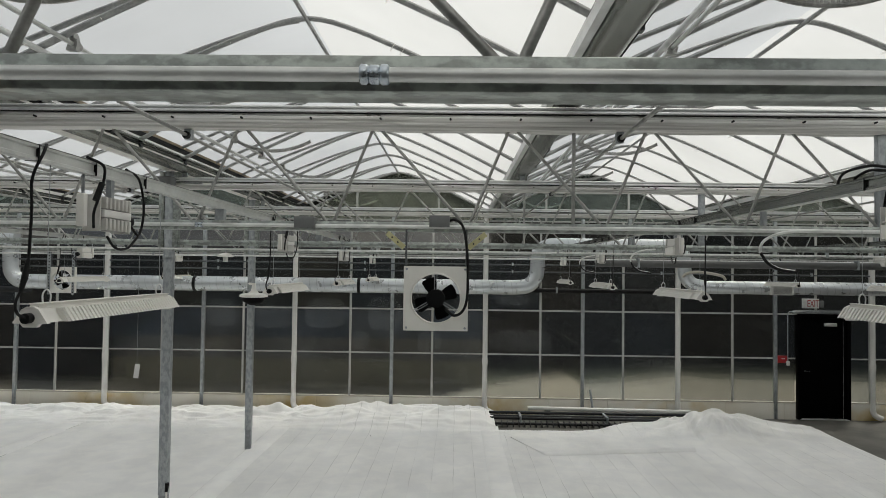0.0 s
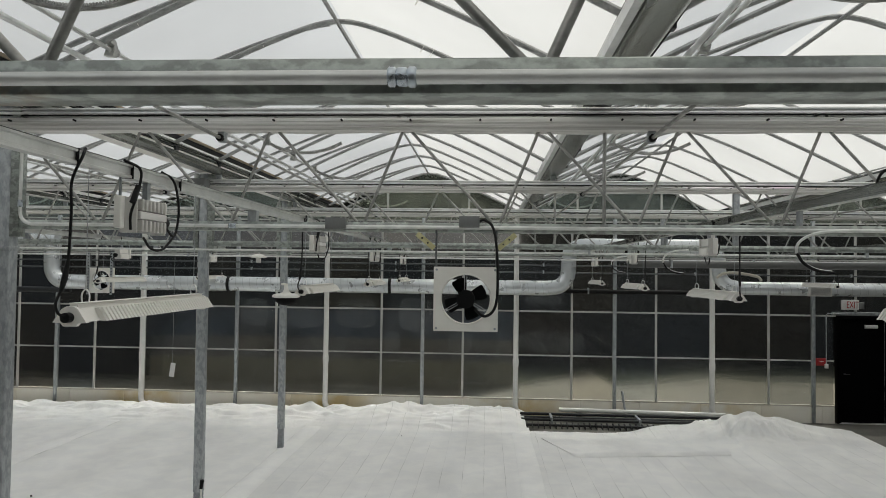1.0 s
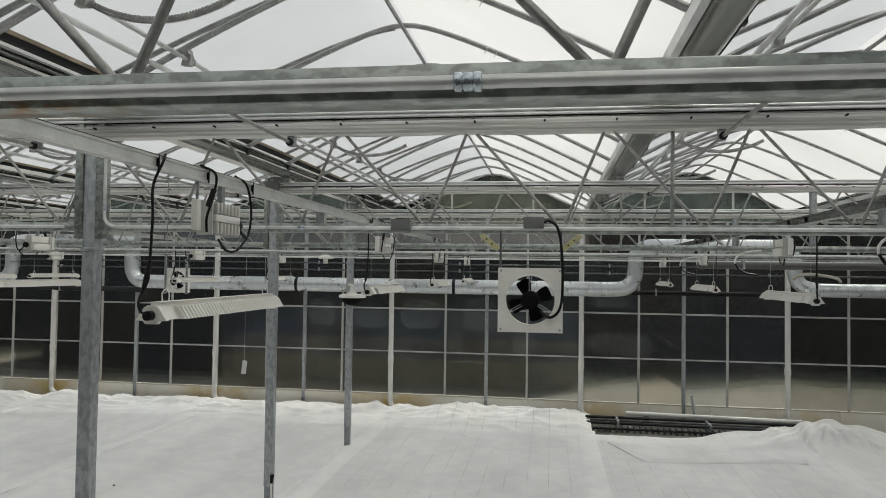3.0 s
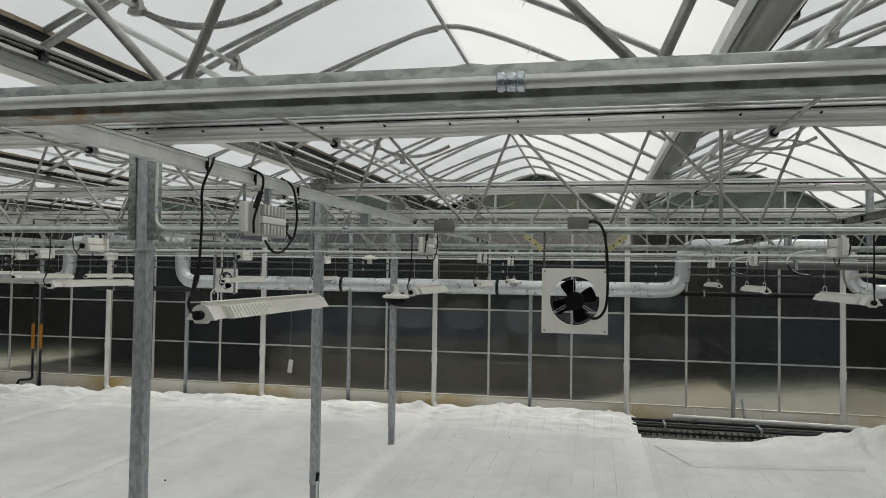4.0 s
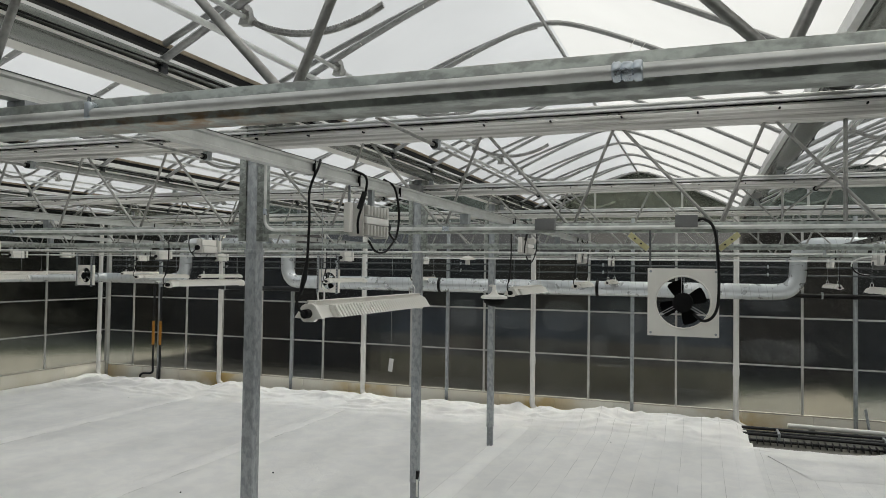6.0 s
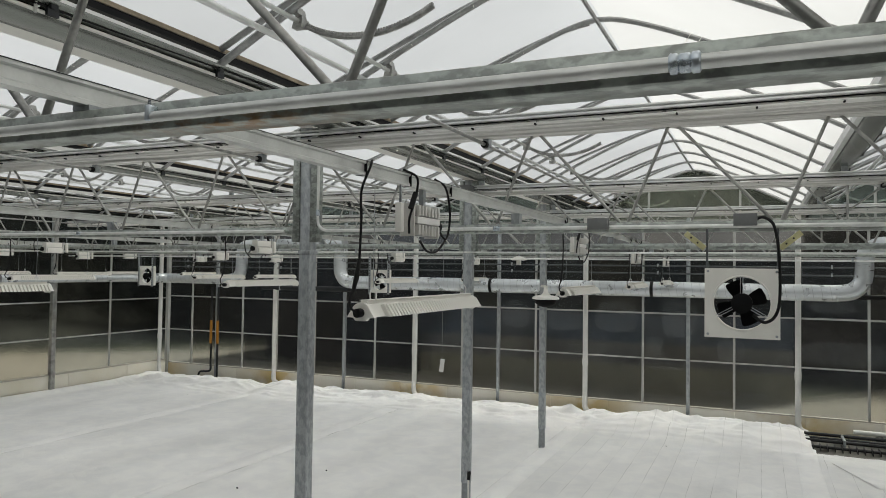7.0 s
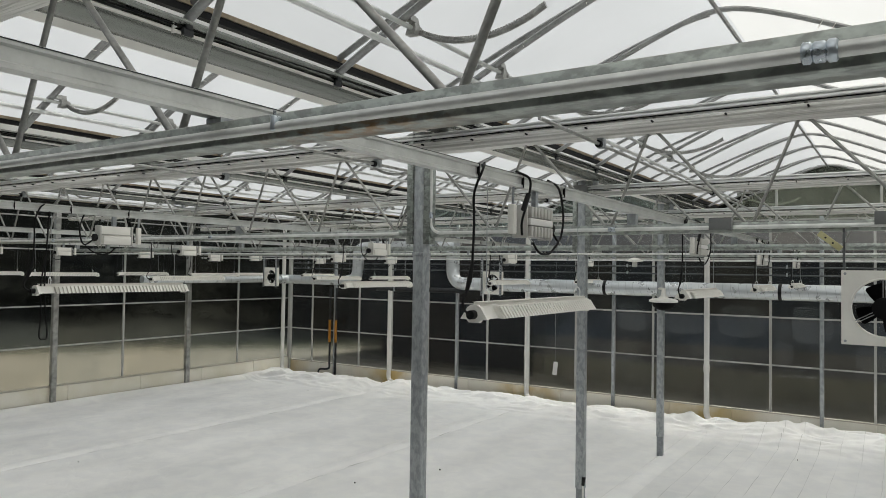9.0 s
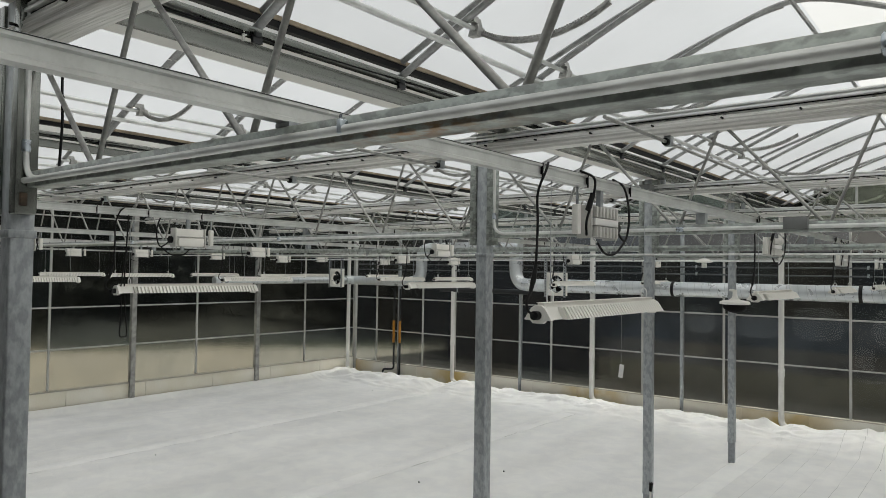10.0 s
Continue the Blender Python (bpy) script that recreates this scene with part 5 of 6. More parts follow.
def ballast(x, y, z):
    t = thing("lamp_ballast", "white finned lamp ballast hung below a rail with black leads", "ballast", "lamp ballasts", at=(x, y, z))
    # grey metal; its darkness also puts the shade between the fins into colour
    body = part("housing", box(bmesh.new(), -0.03, 0.022, -0.135, 0.135, -0.078, 0.078, 0.006), "housing", t)
    fin = None
    for zc in (-0.048, 0.048):
        for k in range(7):
            yy = -0.114 + 0.038 * k
            if fin is None:
                fin = part("fin", box(bmesh.new(), 0.022, 0.046, -0.009, 0.009, -0.026, 0.026, 0.003), "ballast", body)
                fin.location = (0, yy, zc)
            else:
                piece("fin", fin.data, body, Matrix.Translation((0, yy, zc)))
    part("cover", box(bmesh.new(), 0.022, 0.043, -0.13, 0.13, -0.017, 0.017, 0.003), "signface", t)
    part("back_plate", box(bmesh.new(), -0.038, -0.031, -0.13, 0.13, -0.076, 0.076, 0.002), "white", t)
    part("back_cover", box(bmesh.new(), -0.062, -0.039, -0.122, 0.122, -0.072, -0.006, 0.005), "white", t, "raised white lower cover")
    part("lip", box(bmesh.new(), -0.05, -0.039, -0.13, 0.13, 0.004, 0.012, 0.002), "ballast", t)
    for yy in (-0.142, 0.142):
        part("end_strap", box(bmesh.new(), -0.05, 0.03, yy - 0.006, yy + 0.006, -0.082, 0.082, 0.002), "ballast", t)
    part("side_box", box(bmesh.new(), -0.03, 0.005, -0.24, -0.205, -0.065, 0.078, 0.005), "white", t)
    part("bracket", box(bmesh.new(), -0.012, 0.012, -0.016, 0.016, 0.078, RZ0 - z + 0.05), "steel", t)
    part("bracket", box(bmesh.new(), -0.014, -0.004, -0.228, -0.218, 0.078, RZ0 - z + 0.05), "steel", t)
    for c in ([(0.02, -0.18, -0.07), (0.03, -0.2, 0.0), (0.04, -0.16, 0.1), (0.045, -0.15, RZ1 - z - 0.02), (0.02, -0.25, RZ1 - z + 0.01)],
              [(0.02, 0.14, -0.02), (0.03, 0.24, -0.08), (0.04, 0.27, 0.05), (0.035, 0.22, RZ1 - z - 0.03), (0.01, 0.13, RZ1 - z + 0.01)],
              [(0.0, -0.02, -0.1), (0.01, 0.04, -0.15), (0.02, 0.14, -0.15), (0.03, 0.23, -0.09)]):
        part("lead", sweep(bmesh.new(), curve_points(c, 6), 0.0062, 7), "black", t)
    part("lead_boot", sweep(bmesh.new(), [(0.035, -0.2, 0.05), (0.045, -0.165, 0.13)], 0.013, 8), "black", t)
    bm = bmesh.new()
    disc_prism(bm, (0.01, 0.155, -0.02), (0, 1, 0), 0.03, 0.03, 12)
    part("socket", bm, "black", t)
    return t


LY0, LSTEP, LZ = 3.31, 3.47, 2.80
lamp0 = grow_lamp(RAIL_X[3], LY0, LZ)
lamp0.scale = (1, 1.06, 1)
ball0 = ballast(RAIL_X[3], 3.27, 3.237)
for i, x in enumerate(RAIL_X):
    up = 0.028 if x > 0 else 0.0
    for j in range(4):
        if (i, j) != (3, 0):
            dy = (3.56 if x < -2 else LSTEP) * j - 0.05 * (x + 1.62)
            if (i, j) == (1, 3):
                dy = 9.25
            copy_thing(lamp0, Matrix.Translation((x, LY0 + dy, LZ - (0.014 if x < -2 else 0))) @ Matrix.Diagonal((1, 1.12 / 1.06 if x < -2 else 1, 1, 1)))
            copy_thing(ball0, Matrix.Translation((x, 3.27 + (dy if x < 0 else LSTEP * j), 3.237 + up - (0.0, 0.0, 0.045, 0.05)[j] - (0.02 if x > 0 else 0))) @ (Matrix.Rotation(math.pi, 4, "Z") if x < -2 else Matrix()))
# a last row of lamps beside the side wall
for y in (3.3, 6.6, 9.9, 13.2):
    copy_thing(lamp0, Matrix.Translation((SIDE_RAIL, y, LZ - 0.014)))
    copy_thing(ball0, Matrix.Translation((SIDE_RAIL, y, 3.237)) @ Matrix.Rotation(math.pi, 4, "Z"))

# ---- circulation fans ----


def fan(x, y, z):
    t = thing("circulation_fan", "white square circulation fan with black blades hung from a truss", "fan", "circulation fans", at=(x, y, z))
    h, r, n = 0.215, 0.163, 32
    bm = bmesh.new()
    for d in (-0.03, 0.03):
        o = []
        i_ = []
        for k in range(n):
            a = 2 * math.pi * k / n
            c, s = math.cos(a), math.sin(a)
            q = h / max(abs(c), abs(s))
            o.append(bm.verts.new((c * q, d, s * q)))
            i_.append(bm.verts.new((c * r, d, s * r)))
        for k in range(n):
            bm.faces.new((o[k], o[(k + 1) % n], i_[(k + 1) % n], i_[k]))
        if d < 0:
            o0, i0 = o, i_
    for k in range(n):
        bm.faces.new((o0[k], o0[(k + 1) % n], o[(k + 1) % n], o[k]))
        bm.faces.new((i0[k], i0[(k + 1) % n], i_[(k + 1) % n], i_[k]))
    part("panel", bm, "white", t)
    bm = bmesh.new()
    sweep(bm, [(math.cos(a) * (r + 0.004), -0.033, math.sin(a) * (r + 0.004)) for a in [2 * math.pi * k / 40 for k in range(41)]], 0.006, 6)
    part("orifice_ring", bm, "white", t)
    bm = bmesh.new()
    sweep(bm, [(0, -0.07, 0), (0, -0.065, 0), (0, 0.06, 0), (0, 0.07, 0)], [0.05, 0.062, 0.062, 0.05], 24)
    part("motor", bm, "fanblack", t)
    for k in range(4):
        a0 = math.radians(23 + 90 * k)
        bm = bmesh.new()
        rows = []
        for rad, half, tw in ((0.05, 0.22, 0.022), (0.1, 0.32, 0.02), (0.136, 0.36, 0.017), (0.144, 0.3, 0.016)):
            rows.append([bm.verts.new((math.cos(a0 + g * half * (0.075 / rad) * 1.9) * rad, 0.01 + g * tw, math.sin(a0 + g * half * (0.075 / rad) * 1.9) * rad)) for g in (-1, 0, 1)])
        for p, q in zip(rows[:-1], rows[1:]):
            for i in range(2):
                bm.faces.new((p[i], p[i + 1], q[i + 1], q[i]))
        bmesh.ops.solidify(bm, geom=bm.faces[:], thickness=0.004)
        part("blade", bm, "fanblack", t)
    for a in (90, 210, 330):
        c, s = math.cos(math.radians(a)), math.sin(math.radians(a))
        for o in (-0.007, 0.007):
            part("strut", sweep(bmesh.new(), [(c * 0.06 - s * o, -0.04, s * 0.06 + c * o), (c * 0.168 - s * o, -0.036, s * 0.168 + c * o)], 0.0025, 5), "steel", t)
    for sx in (-1, 1):
        for sz in (-1, 1):
            bm = bmesh.new()
            disc_prism(bm, (sx * 0.195, -0.033, sz * 0.195), (0, 1, 0), 0.008, 0.008, 8)
            part("bolt", bm, "steel", t)
        part("hanger", box(bmesh.new(), sx * 0.202 - 0.006, sx * 0.202 + 0.006, -0.02, 0.02, 0.2, 0.46), "stub", t)
    return t


f0 = fan(-0.135, 4.76, 2.81)
copy_thing(f0, Matrix.Translation((-6.53, 11.66, 2.76)))
copy_thing(f0, Matrix.Translation((-12.41, 11.66, 2.773)))
for sx in (-1, 1):
    b = thing("fan_brace", "yellowed flat steel brace holding a fan hanger", "bracket", "fan braces", at=(-0.135, 4.70, 3.175))
    bm = box(bmesh.new(), -0.075, 0.075, -0.004, 0.004, -0.018, 0.018, 0.002)
    bar = part("bar", bm, "yellow", b)
    bar.matrix_basis = pose(sx * 0.27, 0.0, 0.02, 0, -sx * 40, 0)
    bm = bmesh.new()
    disc_prism(bm, (0.02, -0.006, 0), (0, 1, 0), 0.006, 0.004, 8)
    disc_prism(bm, (-0.03, -0.006, 0), (0, 1, 0), 0.006, 0.004, 8)
    h = part("bolt", bm, "black", b)
    h.matrix_basis = bar.matrix_basis
# perforated strips that hold the far fans
for fx_, fz in ((-6.53, 2.76), (-12.41, 2.773)):
    for e in (-1, 1):
        t = thing("perforated_strip", "perforated galvanised strip holding a fan under the truss", "bracket", "perforated strips", at=(fx_ + e * 0.2, 11.6, fz))
        part("strip", box(bmesh.new(), -0.022, 0.022, -0.004, 0.004, -0.24, 0.48, 0.002), "steel", t)
        bm = bmesh.new()
        for k in range(14):
            box(bm, -0.009, 0.009, -0.006, -0.0045, -0.21 + 0.05 * k, -0.19 + 0.05 * k)
        tagged(part("holes", bm, "black", t, "row of dark holes"), kind="stuff")
fc = thing("fan_cable", "thick black cable looping from a junction box to the fan", "cable", at=(0, 4.7, 3.3))
part("cable", sweep(bmesh.new(), curve_points([(-0.05, 0.03, 0.03), (-0.01, 0.0, 0.035), (0.045, -0.02, -0.02), (0.072, -0.03, -0.2), (0.075, -0.03, -0.45), (0.05, -0.02, -0.56), (-0.01, 0.0, -0.6), (-0.07, 0.03, -0.56)], 6), 0.0095, 8), "black", fc)

# ---- conduits and boxes ----


def conduit(label, x0, x1, y, z, r=0.011, couplings=()):
    t = thing("conduit", label, "conduit", "conduits", at=(0, y, z))
    part("pipe", sweep(bmesh.new(), [(x0, 0, 0), (x1, 0, 0)], r, 12), "conduit", t)
    for c in couplings:
        part("coupling", sweep(bmesh.new(), [(c - 0.026, 0, 0), (c - 0.023, 0, 0), (c - 0.013, 0, 0), (c - 0.0095, 0, 0), (c - 0.007, 0, 0), (c + 0.007, 0, 0), (c + 0.0095, 0, 0), (c + 0.013, 0, 0), (c + 0.023, 0, 0), (c + 0.026, 0, 0)],
                               [r + 0.002, r + 0.0052, r + 0.0052, r + 0.0015, r + 0.004, r + 0.004, r + 0.0015, r + 0.0052, r + 0.0052, r + 0.002], 16), "zinc", t, "bright zinc compression coupling")
    return t


conduit("metal conduit strapped to a truss chord with a bright coupling", -3.3, EAST - 0.1, 1.2365, 3.3427, 0.0134, (-0.148,))
conduit("thin metal conduit along a truss chord", -3.2, EAST - 0.1, 4.775, 3.29, 0.013, (-1.75, 3.6))
conduit("thin metal conduit along a truss chord", -14.5, -3.6, 4.775, 3.29, 0.013, (-6, -9))


def junction_box(x, y, z, w=0.13, h=0.07):
    t = thing("junction_box", "small grey plastic junction box on the conduit", "junction box", "junction boxes", at=(x, y, z))
    part("body", box(bmesh.new(), -w / 2, w / 2, -0.035, 0.03, -h / 2, h / 2, 0.004), "grey", t)
    part("lid", box(bmesh.new(), -w / 2 - 0.003, w / 2 + 0.003, -0.041, -0.036, -h / 2 - 0.003, h / 2 + 0.003, 0.002), "grey", t)


junction_box(-0.115, 4.745, 3.325)
junction_box(-1.02, 4.745, 3.31)

# ---- dome camera and hanging tag ----
dc = thing("dome_camera", "white dome security camera with a dark bubble beside the column", "camera", at=(-3.28, 11.45, 2.56))
dc.scale = (0.9, 0.9, 0.74)
bm = sweep(bmesh.new(), [(0, 0, 0.045), (0, 0, 0.04), (0, 0, 0.025), (0, 0, 0.005), (0, 0, -0.04), (0, 0, -0.05)], [0.06, 0.14, 0.21, 0.245, 0.25, 0.21], 28)
part("hood", bm, "white", dc)
bm = sweep(bmesh.new(), [(0, 0, -0.05), (0, 0, -0.13), (0, 0, -0.19), (0, 0, -0.225)], [0.2, 0.19, 0.13, 0.04], 20)
part("bubble", bm, "fanblack", dc, "dark glossy bubble")
part("stem", sweep(bmesh.new(), [(0, 0, 0.04), (0, 0, 0.09), (0, 0, 0.14), (0, 0, 0.26)], [0.1, 0.055, 0.04, 0.034], 16), "white", dc)
part("arm", sweep(bmesh.new(), [(0, 0, 0.24), (-0.14, 0.22, 0.24)], 0.025, 8), "white", dc)
tg = thing("hanging_tag", "white card tag hanging on a thin string", "tag", at=(-3.755, 8.33, 1.766))
part("card", box(bmesh.new(), -0.03, 0.03, -0.002, 0.002, -0.083, 0.083, 0.001), "signface", tg).rotation_euler = (0, radians(7), 0)
part("string", sweep(bmesh.new(), [(0, 0, 0.083), (0, 0, 1.496)], 0.002, 5), "steel", tg)

# ---- pipes on the floor by the wall ----
fp = thing("heating_pipes", "dark finned heating pipes lying on the floor by the wall", "pipe")
for k, (y, z) in enumerate(((14.1, 0.1), (14.3, 0.1), (14.5, 0.13))):
    part("pipe", sweep(bmesh.new(), [(0.7, y, z), (5.2, y, z)], 0.03, 10), "pipe", fp)
bm = bmesh.new()
for k in range(40):
    box(bm, 0.8 + 0.11 * k, 0.812 + 0.11 * k, 13.72, 13.98, 0.0, 0.09)
sweep(bm, [(0.7, 13.85, 0.045), (5.2, 13.85, 0.045)], 0.025, 8)
tagged(part("finned_pipe", bm, "pipe", fp), kind="stuff")
for x in (1.3, 3.0, 4.7):
    part("clip", box(bmesh.new(), x - 0.02, x + 0.02, 14.02, 14.56, 0.0, 0.15), "steel", fp)
wp = thing("white_pipe", "loose white plastic pipe lying along the wall", "pipe", at=(3.1, 14.66, 0.19))
part("pipe", sweep(bmesh.new(), [(-1.6, 0.02, 0), (1.7, -0.05, -0.02)], 0.042, 10), "pvc", wp)
for x in (-1.2, 1.2):
    part("block", box(bmesh.new(), x - 0.05, x + 0.05, -0.06, 0.06, -0.2, -0.04), "concrete", wp)
rod = thing("short_pipe", "short grey pipe leaning against the base panel", "pipe", at=(2.85, 14.8, 0))
part("pipe", sweep(bmesh.new(), [(0.03, -0.02, 0.0), (-0.04, 0.1, 0.55)], 0.025, 10), "steel", rod)
vp = thing("valve_pipes", "pair of dark riser pipes with orange valves in the corner", "pipes", at=(-13.4, 14.8, 0))
for x in (0, 0.22):
    part("riser", sweep(bmesh.new(), [(x, 0, 0.38 if x == 0 else 0.0), (x, 0, 2.45)], 0.028, 8), "pipe", vp)
    part("valve", sweep(bmesh.new(), [(x, -0.01, 0.95), (x, -0.01, 1.56)], 0.036, 8), "orange", vp, "orange painted valve body")
part("elbow", sweep(bmesh.new(), curve_points([(0, 0, 0.4), (0.0, 0, 0.25), (-0.1, 0, 0.2), (-0.36, 0, 0.17), (-0.42, 0, 0.03)], 4), 0.028, 8), "pipe", vp)

# ---- pipes and cables overhead ----


def run_x(label, x0, x1, y, z, r, material):
    t = thing("pipe_run", label, "pipe", "pipe runs", at=(0, y, z))
    part("pipe", sweep(bmesh.new(), [(x0, 0, 0), (x1, 0, 0)], r, 12), material, t)
    x = x0 + 0.6
    while x < x1:
        part("clamp", box(bmesh.new(), x - 0.015, x + 0.015, -r - 0.005, r + 0.005, -r - 0.005, r + 0.03), "steel", t)
        x += 3.1


run_x("thin pale pipe clipped under a truss", WEST + 0.2, EAST - 0.1, 8.27, 3.215, 0.011, "conduit")
run_x("thin pale pipe clipped under a truss", WEST + 0.2, EAST - 0.1, 11.66, 3.20, 0.014, "conduit")
run_x("thin pale pipe along the wall", WEST + 0.2, EAST - 0.1, 14.86, 3.13, 0.016, "stub")
run_x("thin pale pipe along the wall", WEST + 0.2, EAST - 0.1, 14.87, 2.98, 0.016, "stub")
run_x("black pipe along the wall behind the duct", 1.5, 4.75, 14.85, 2.6, 0.045, "black")
run_x("black pipe along the wall behind the duct", -11.8, -9.0, 14.85, 2.48, 0.06, "pipe")
run_x("wide dull steel pipe hung below a truss", 2.0, EAST - 0.1, 10.2, 3.125, 0.05, "dim")

# flexible conduit loops at the right-hand pipe
fx = thing("flexible_conduit", "grey flexible conduit loop hanging from a truss conduit", "conduit", "flexible conduits", at=(0, 4.74, 3.27))
part("hose", sweep(bmesh.new(), curve_points([(2.3, 0, 0.02), (2.14, 0, 0.0), (2.04, 0, -0.05), (2.015, 0, -0.12), (2.06, 0, -0.19), (2.14, 0, -0.235), (2.24, 0, -0.25)], 6), 0.0095, 8), "conduit", fx)
part("cable", sweep(bmesh.new(), curve_points([(2.015, -0.006, -0.13), (2.06, -0.006, -0.195), (2.14, -0.006, -0.24), (2.25, -0.004, -0.256)], 6), 0.0105, 8), "black", fx)

for y in (8.24, 11.63):
    copy_thing(fx, Matrix.Translation((0, y, 3.25)))

# a coil of cable on the near right rail
cc = thing("cable_coil", "untidy coil of black cable tied on the rail", "cable", at=(2.05, 3.57, 3.487))
cc.scale = (0.87, 0.87, 0.87)
for k, c in enumerate(([(0.0, -0.5, 0.0), (0.03, -0.2, 0.03), (0.02, 0.0, 0.07), (0.0, 0.25, 0.06), (0.02, 0.34, -0.02), (0.03, 0.15, -0.03), (0.03, -0.1, 0.0)],
                       [(0.03, -0.1, -0.01), (0.04, 0.1, -0.02), (0.04, 0.2, 0.02), (0.04, 0.05, 0.05), (0.03, -0.15, 0.02), (0.03, -0.45, -0.02)],
                       [(0.03, 0.3, -0.01), (0.035, 0.05, -0.03), (0.03, -0.25, -0.05), (0.03, -0.5, -0.12)])):
    part("cable", sweep(bmesh.new(), curve_points(c, 6), 0.0085, 7), "black", cc)
part("connector", sweep(bmesh.new(), [(0.035, 0.0, -0.01), (0.035, 0.18, -0.01)], [0.024, 0.02], 10), "black", cc)

# gear motor of the screen drive
gm = thing("screen_motor", "grey rounded gear motor box beside the column head", "motor", at=(-3.42, 8.2, 4.0))
part("body", box(bmesh.new(), -0.1, 0.11, -0.09, 0.09, -0.06, 0.055, 0.025), "grey", gm)
bm = bmesh.new()
disc_prism(bm, (-0.13, 0.0, -0.01), (1, 0, 0), 0.04, 0.06, 14)
part("end_cap", bm, "black", gm)
part("mount", box(bmesh.new(), -0.03, 0.03, 0.09, 0.14, -0.05, 0.04), "steel", gm)

# small saucer light under a pipe, and conduit beside the door
sl = thing("saucer_light", "small white saucer-shaped light hanging under a pipe", "light", at=(-3.785, 11.55, 3.19))
part("saucer", sweep(bmesh.new(), [(0, 0, 0.05), (0, 0, 0.04), (0, 0, 0.01), (0, 0, -0.01), (0, 0, -0.02)], [0.03, 0.06, 0.13, 0.135, 0.1], 24), "white", sl)
part("base", sweep(bmesh.new(), [(0, 0, -0.02), (0, 0, -0.1)], 0.04, 14), "ballast", sl)
part("stem", sweep(bmesh.new(), [(0, 0, 0.05), (0, 0.05, 0.09)], 0.012, 8), "steel", sl)
dcn = thing("door_conduit", "thin steel conduit running down beside the door frame", "conduit", at=(6.9, 14.9, 0))
part("pipe", sweep(bmesh.new(), [(0, 0, 1.2), (0, 0, 2.22 - 0.03), (0.03, 0, 2.22), (0.4, 0, 2.22)], 0.011, 8), "steel", dcn)
part("box", box(bmesh.new(), -0.03, 0.03, -0.03, 0.02, 1.2 - 0.09, 1.2, 0.004), "alu", dcn)

# drain taps in the gutter flanges
for x, y in ((-3.12, 2.2), (-3.12, 9.6), (-7.12, 5.1)):
    t = thing("drain_tap", "small pale drain tap under a gutter flange", "tap", "drain taps", at=(x, y, 4.2))
    part("stem", sweep(bmesh.new(), [(0, 0, 0.025), (0, 0, -0.035)], 0.008, 8), "ballast", t)
    part("handle", sweep(bmesh.new(), [(-0.025, 0, -0.012), (0.025, 0, -0.008)], 0.005, 8), "alu", t)

# wall register and a pale hose lying over the duct
vg = thing("air_grille", "small pale louvred air grille hung below the duct", "grille", at=(6.46, 14.16, 2.68))
part("frame", box(bmesh.new(), -0.215, 0.215, 0.0, 0.1, -0.095, 0.095, 0.006), "ballast", vg)
for k in range(7):
    part("slat", box(bmesh.new(), -0.18, 0.18, -0.012, -0.001, -0.07 + 0.022 * k, -0.058 + 0.022 * k), "housing", vg)
ph = thing("pale_hose", "yellowed flexible hose looped over the duct elbow", "hose", at=(4.9, 14.2, 2.95))
part("hose", sweep(bmesh.new(), curve_points([(-0.4, 0.0, -0.03), (-0.3, 0, 0.045), (-0.1, 0, 0.075), (0.15, 0, 0.05), (0.38, 0, 0.0), (0.47, 0.05, -0.07)], 6), 0.028, 8), "sill", ph)

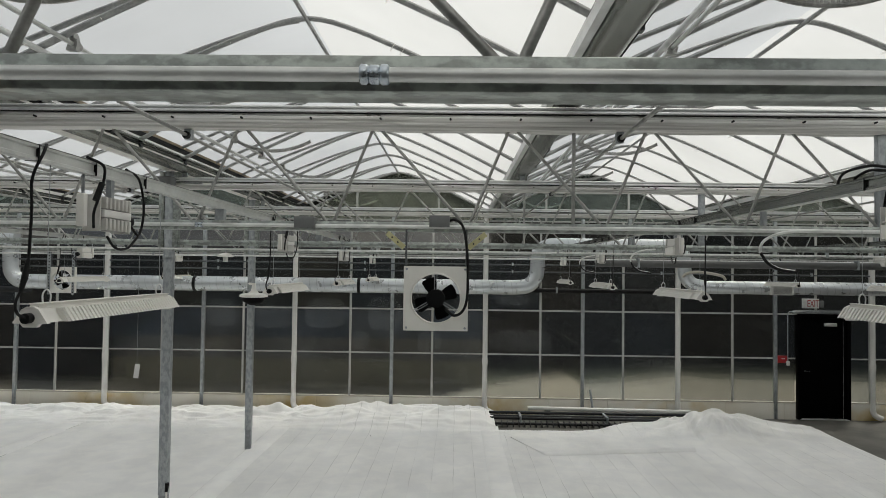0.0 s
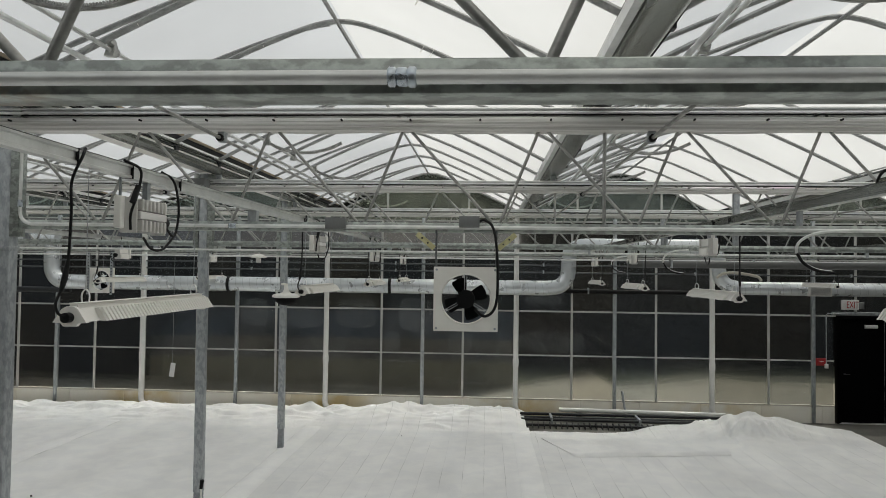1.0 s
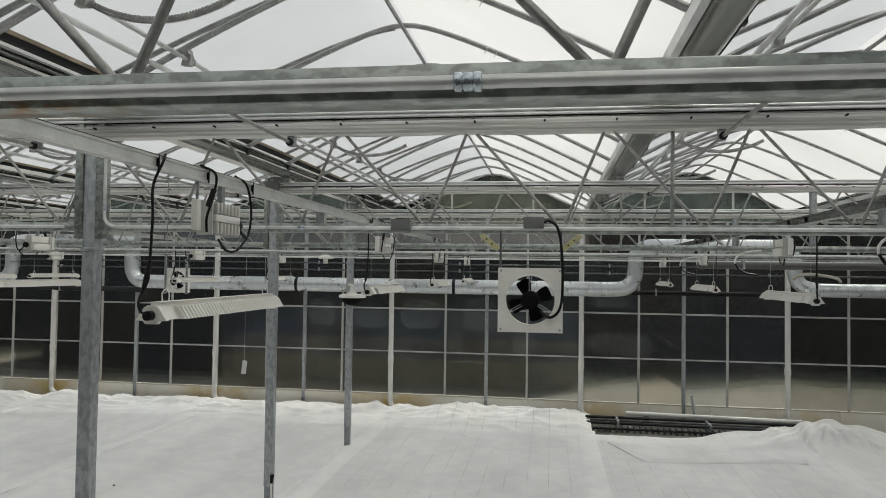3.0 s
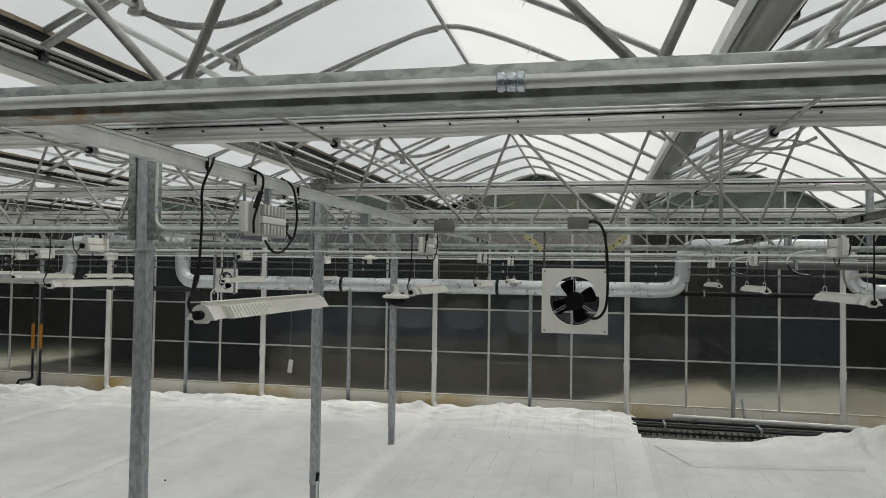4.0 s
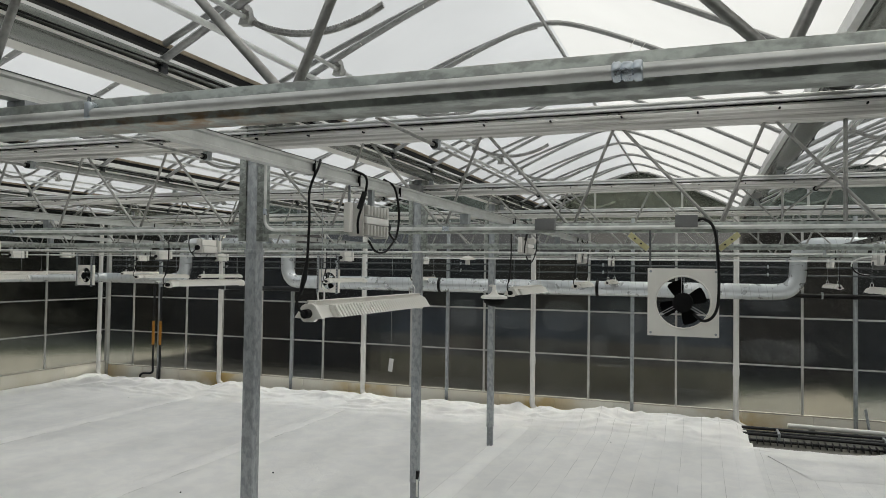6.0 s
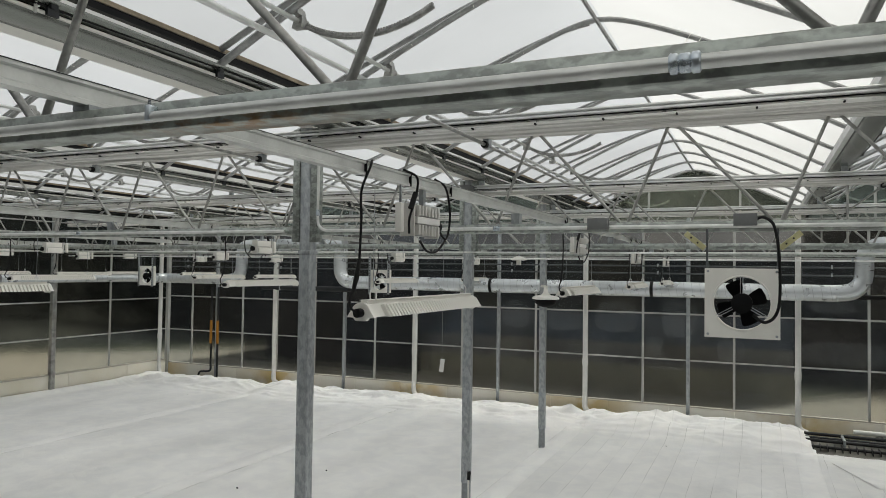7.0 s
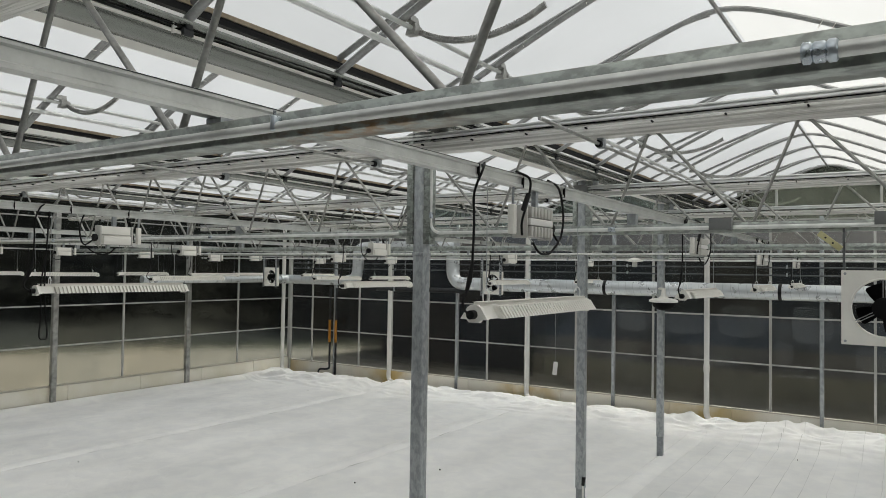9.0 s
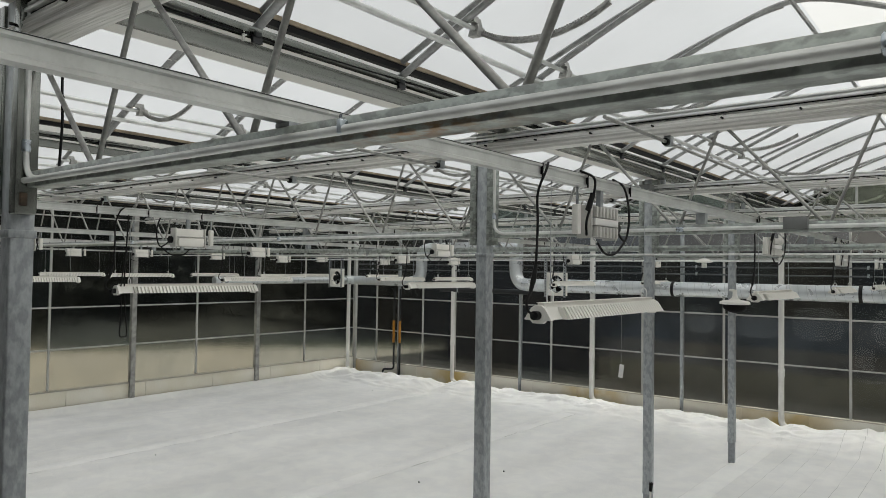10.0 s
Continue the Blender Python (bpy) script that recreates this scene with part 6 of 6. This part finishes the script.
# conduit down the columns
for y, up in ((1.24, 0.0), (4.775, -0.055)):
    t = thing("column_conduit", "thin conduit bending from a column onto the truss", "conduit", "column conduits", at=(-3.42, y, 3.345 + up))
    part("pipe", sweep(bmesh.new(), curve_points([(0.14, 0, 0.75), (0.14, 0, 0.3), (0.14, 0, 0.1), (0.165, 0, 0.03), (0.24, 0, 0.0), (0.4, 0, 0.0)], 5), 0.0125, 10), "conduit", t)
    part("fitting", sweep(bmesh.new(), [(0.14, 0, 0.12), (0.14, 0, 0.17)], 0.018, 10), "zinc", t)

# black cable beside the near column
bc = thing("hanging_cable", "black cable hanging beside a column", "cable", at=(-3.24, 1.36, 3.4))
part("cable", sweep(bmesh.new(), curve_points([(0.02, 0, 0.62), (0.0, 0.0, 0.4), (0.012, 0.0, 0.2), (-0.01, 0.0, -0.02)], 6), 0.006, 7), "black", bc)
part("tie", sweep(bmesh.new(), [(-0.02, 0.0, 0.31), (0.02, 0.0, 0.315)], 0.005, 6), "black", bc)
# beam clamps holding the near conduit
for x in (-1.352, 0.95, 2.6):
    t = thing("conduit_clamp", "small zinc clamp holding the conduit on the chord", "clamp", "conduit clamps", at=(x, 1.24, 3.35))
    part("strap", box(bmesh.new(), -0.008, 0.008, -0.018, 0.01, -0.018, 0.02, 0.003), "zinc", t)
    part("screw", sweep(bmesh.new(), [(0, -0.01, 0.02), (0.003, -0.012, 0.032)], 0.004, 6), "zinc", t)

# loop of spare cable under a lamp
lc = thing("cable_loop", "spare black cable hanging in a loop from a lamp", "cable", at=(-5.6, 2.90, 2.8))
part("cable", sweep(bmesh.new(), curve_points([(0, 0, 0.25), (0.0, -0.03, 0.0), (0.0, -0.02, -0.2), (0.0, -0.03, -0.36), (0.0, 0.0, -0.385), (0.0, 0.03, -0.36), (0.0, 0.01, -0.15), (0.0, 0.0, 0.1), (0.0, 0.02, 0.6)], 6), 0.006, 7), "black", lc)
# tap on a column
tp = thing("hose_tap", "small dark hose tap on the column foot", "tap", at=(-3.35, 8.28, 0.36))
part("body", sweep(bmesh.new(), [(0, 0, -0.2), (0.0, 0, 0.02)], 0.012, 8), "pvc", tp)
part("knob", sweep(bmesh.new(), [(0.0, 0, 0.02), (0.01, 0, 0.12)], [0.02, 0.026], 8), "black", tp)
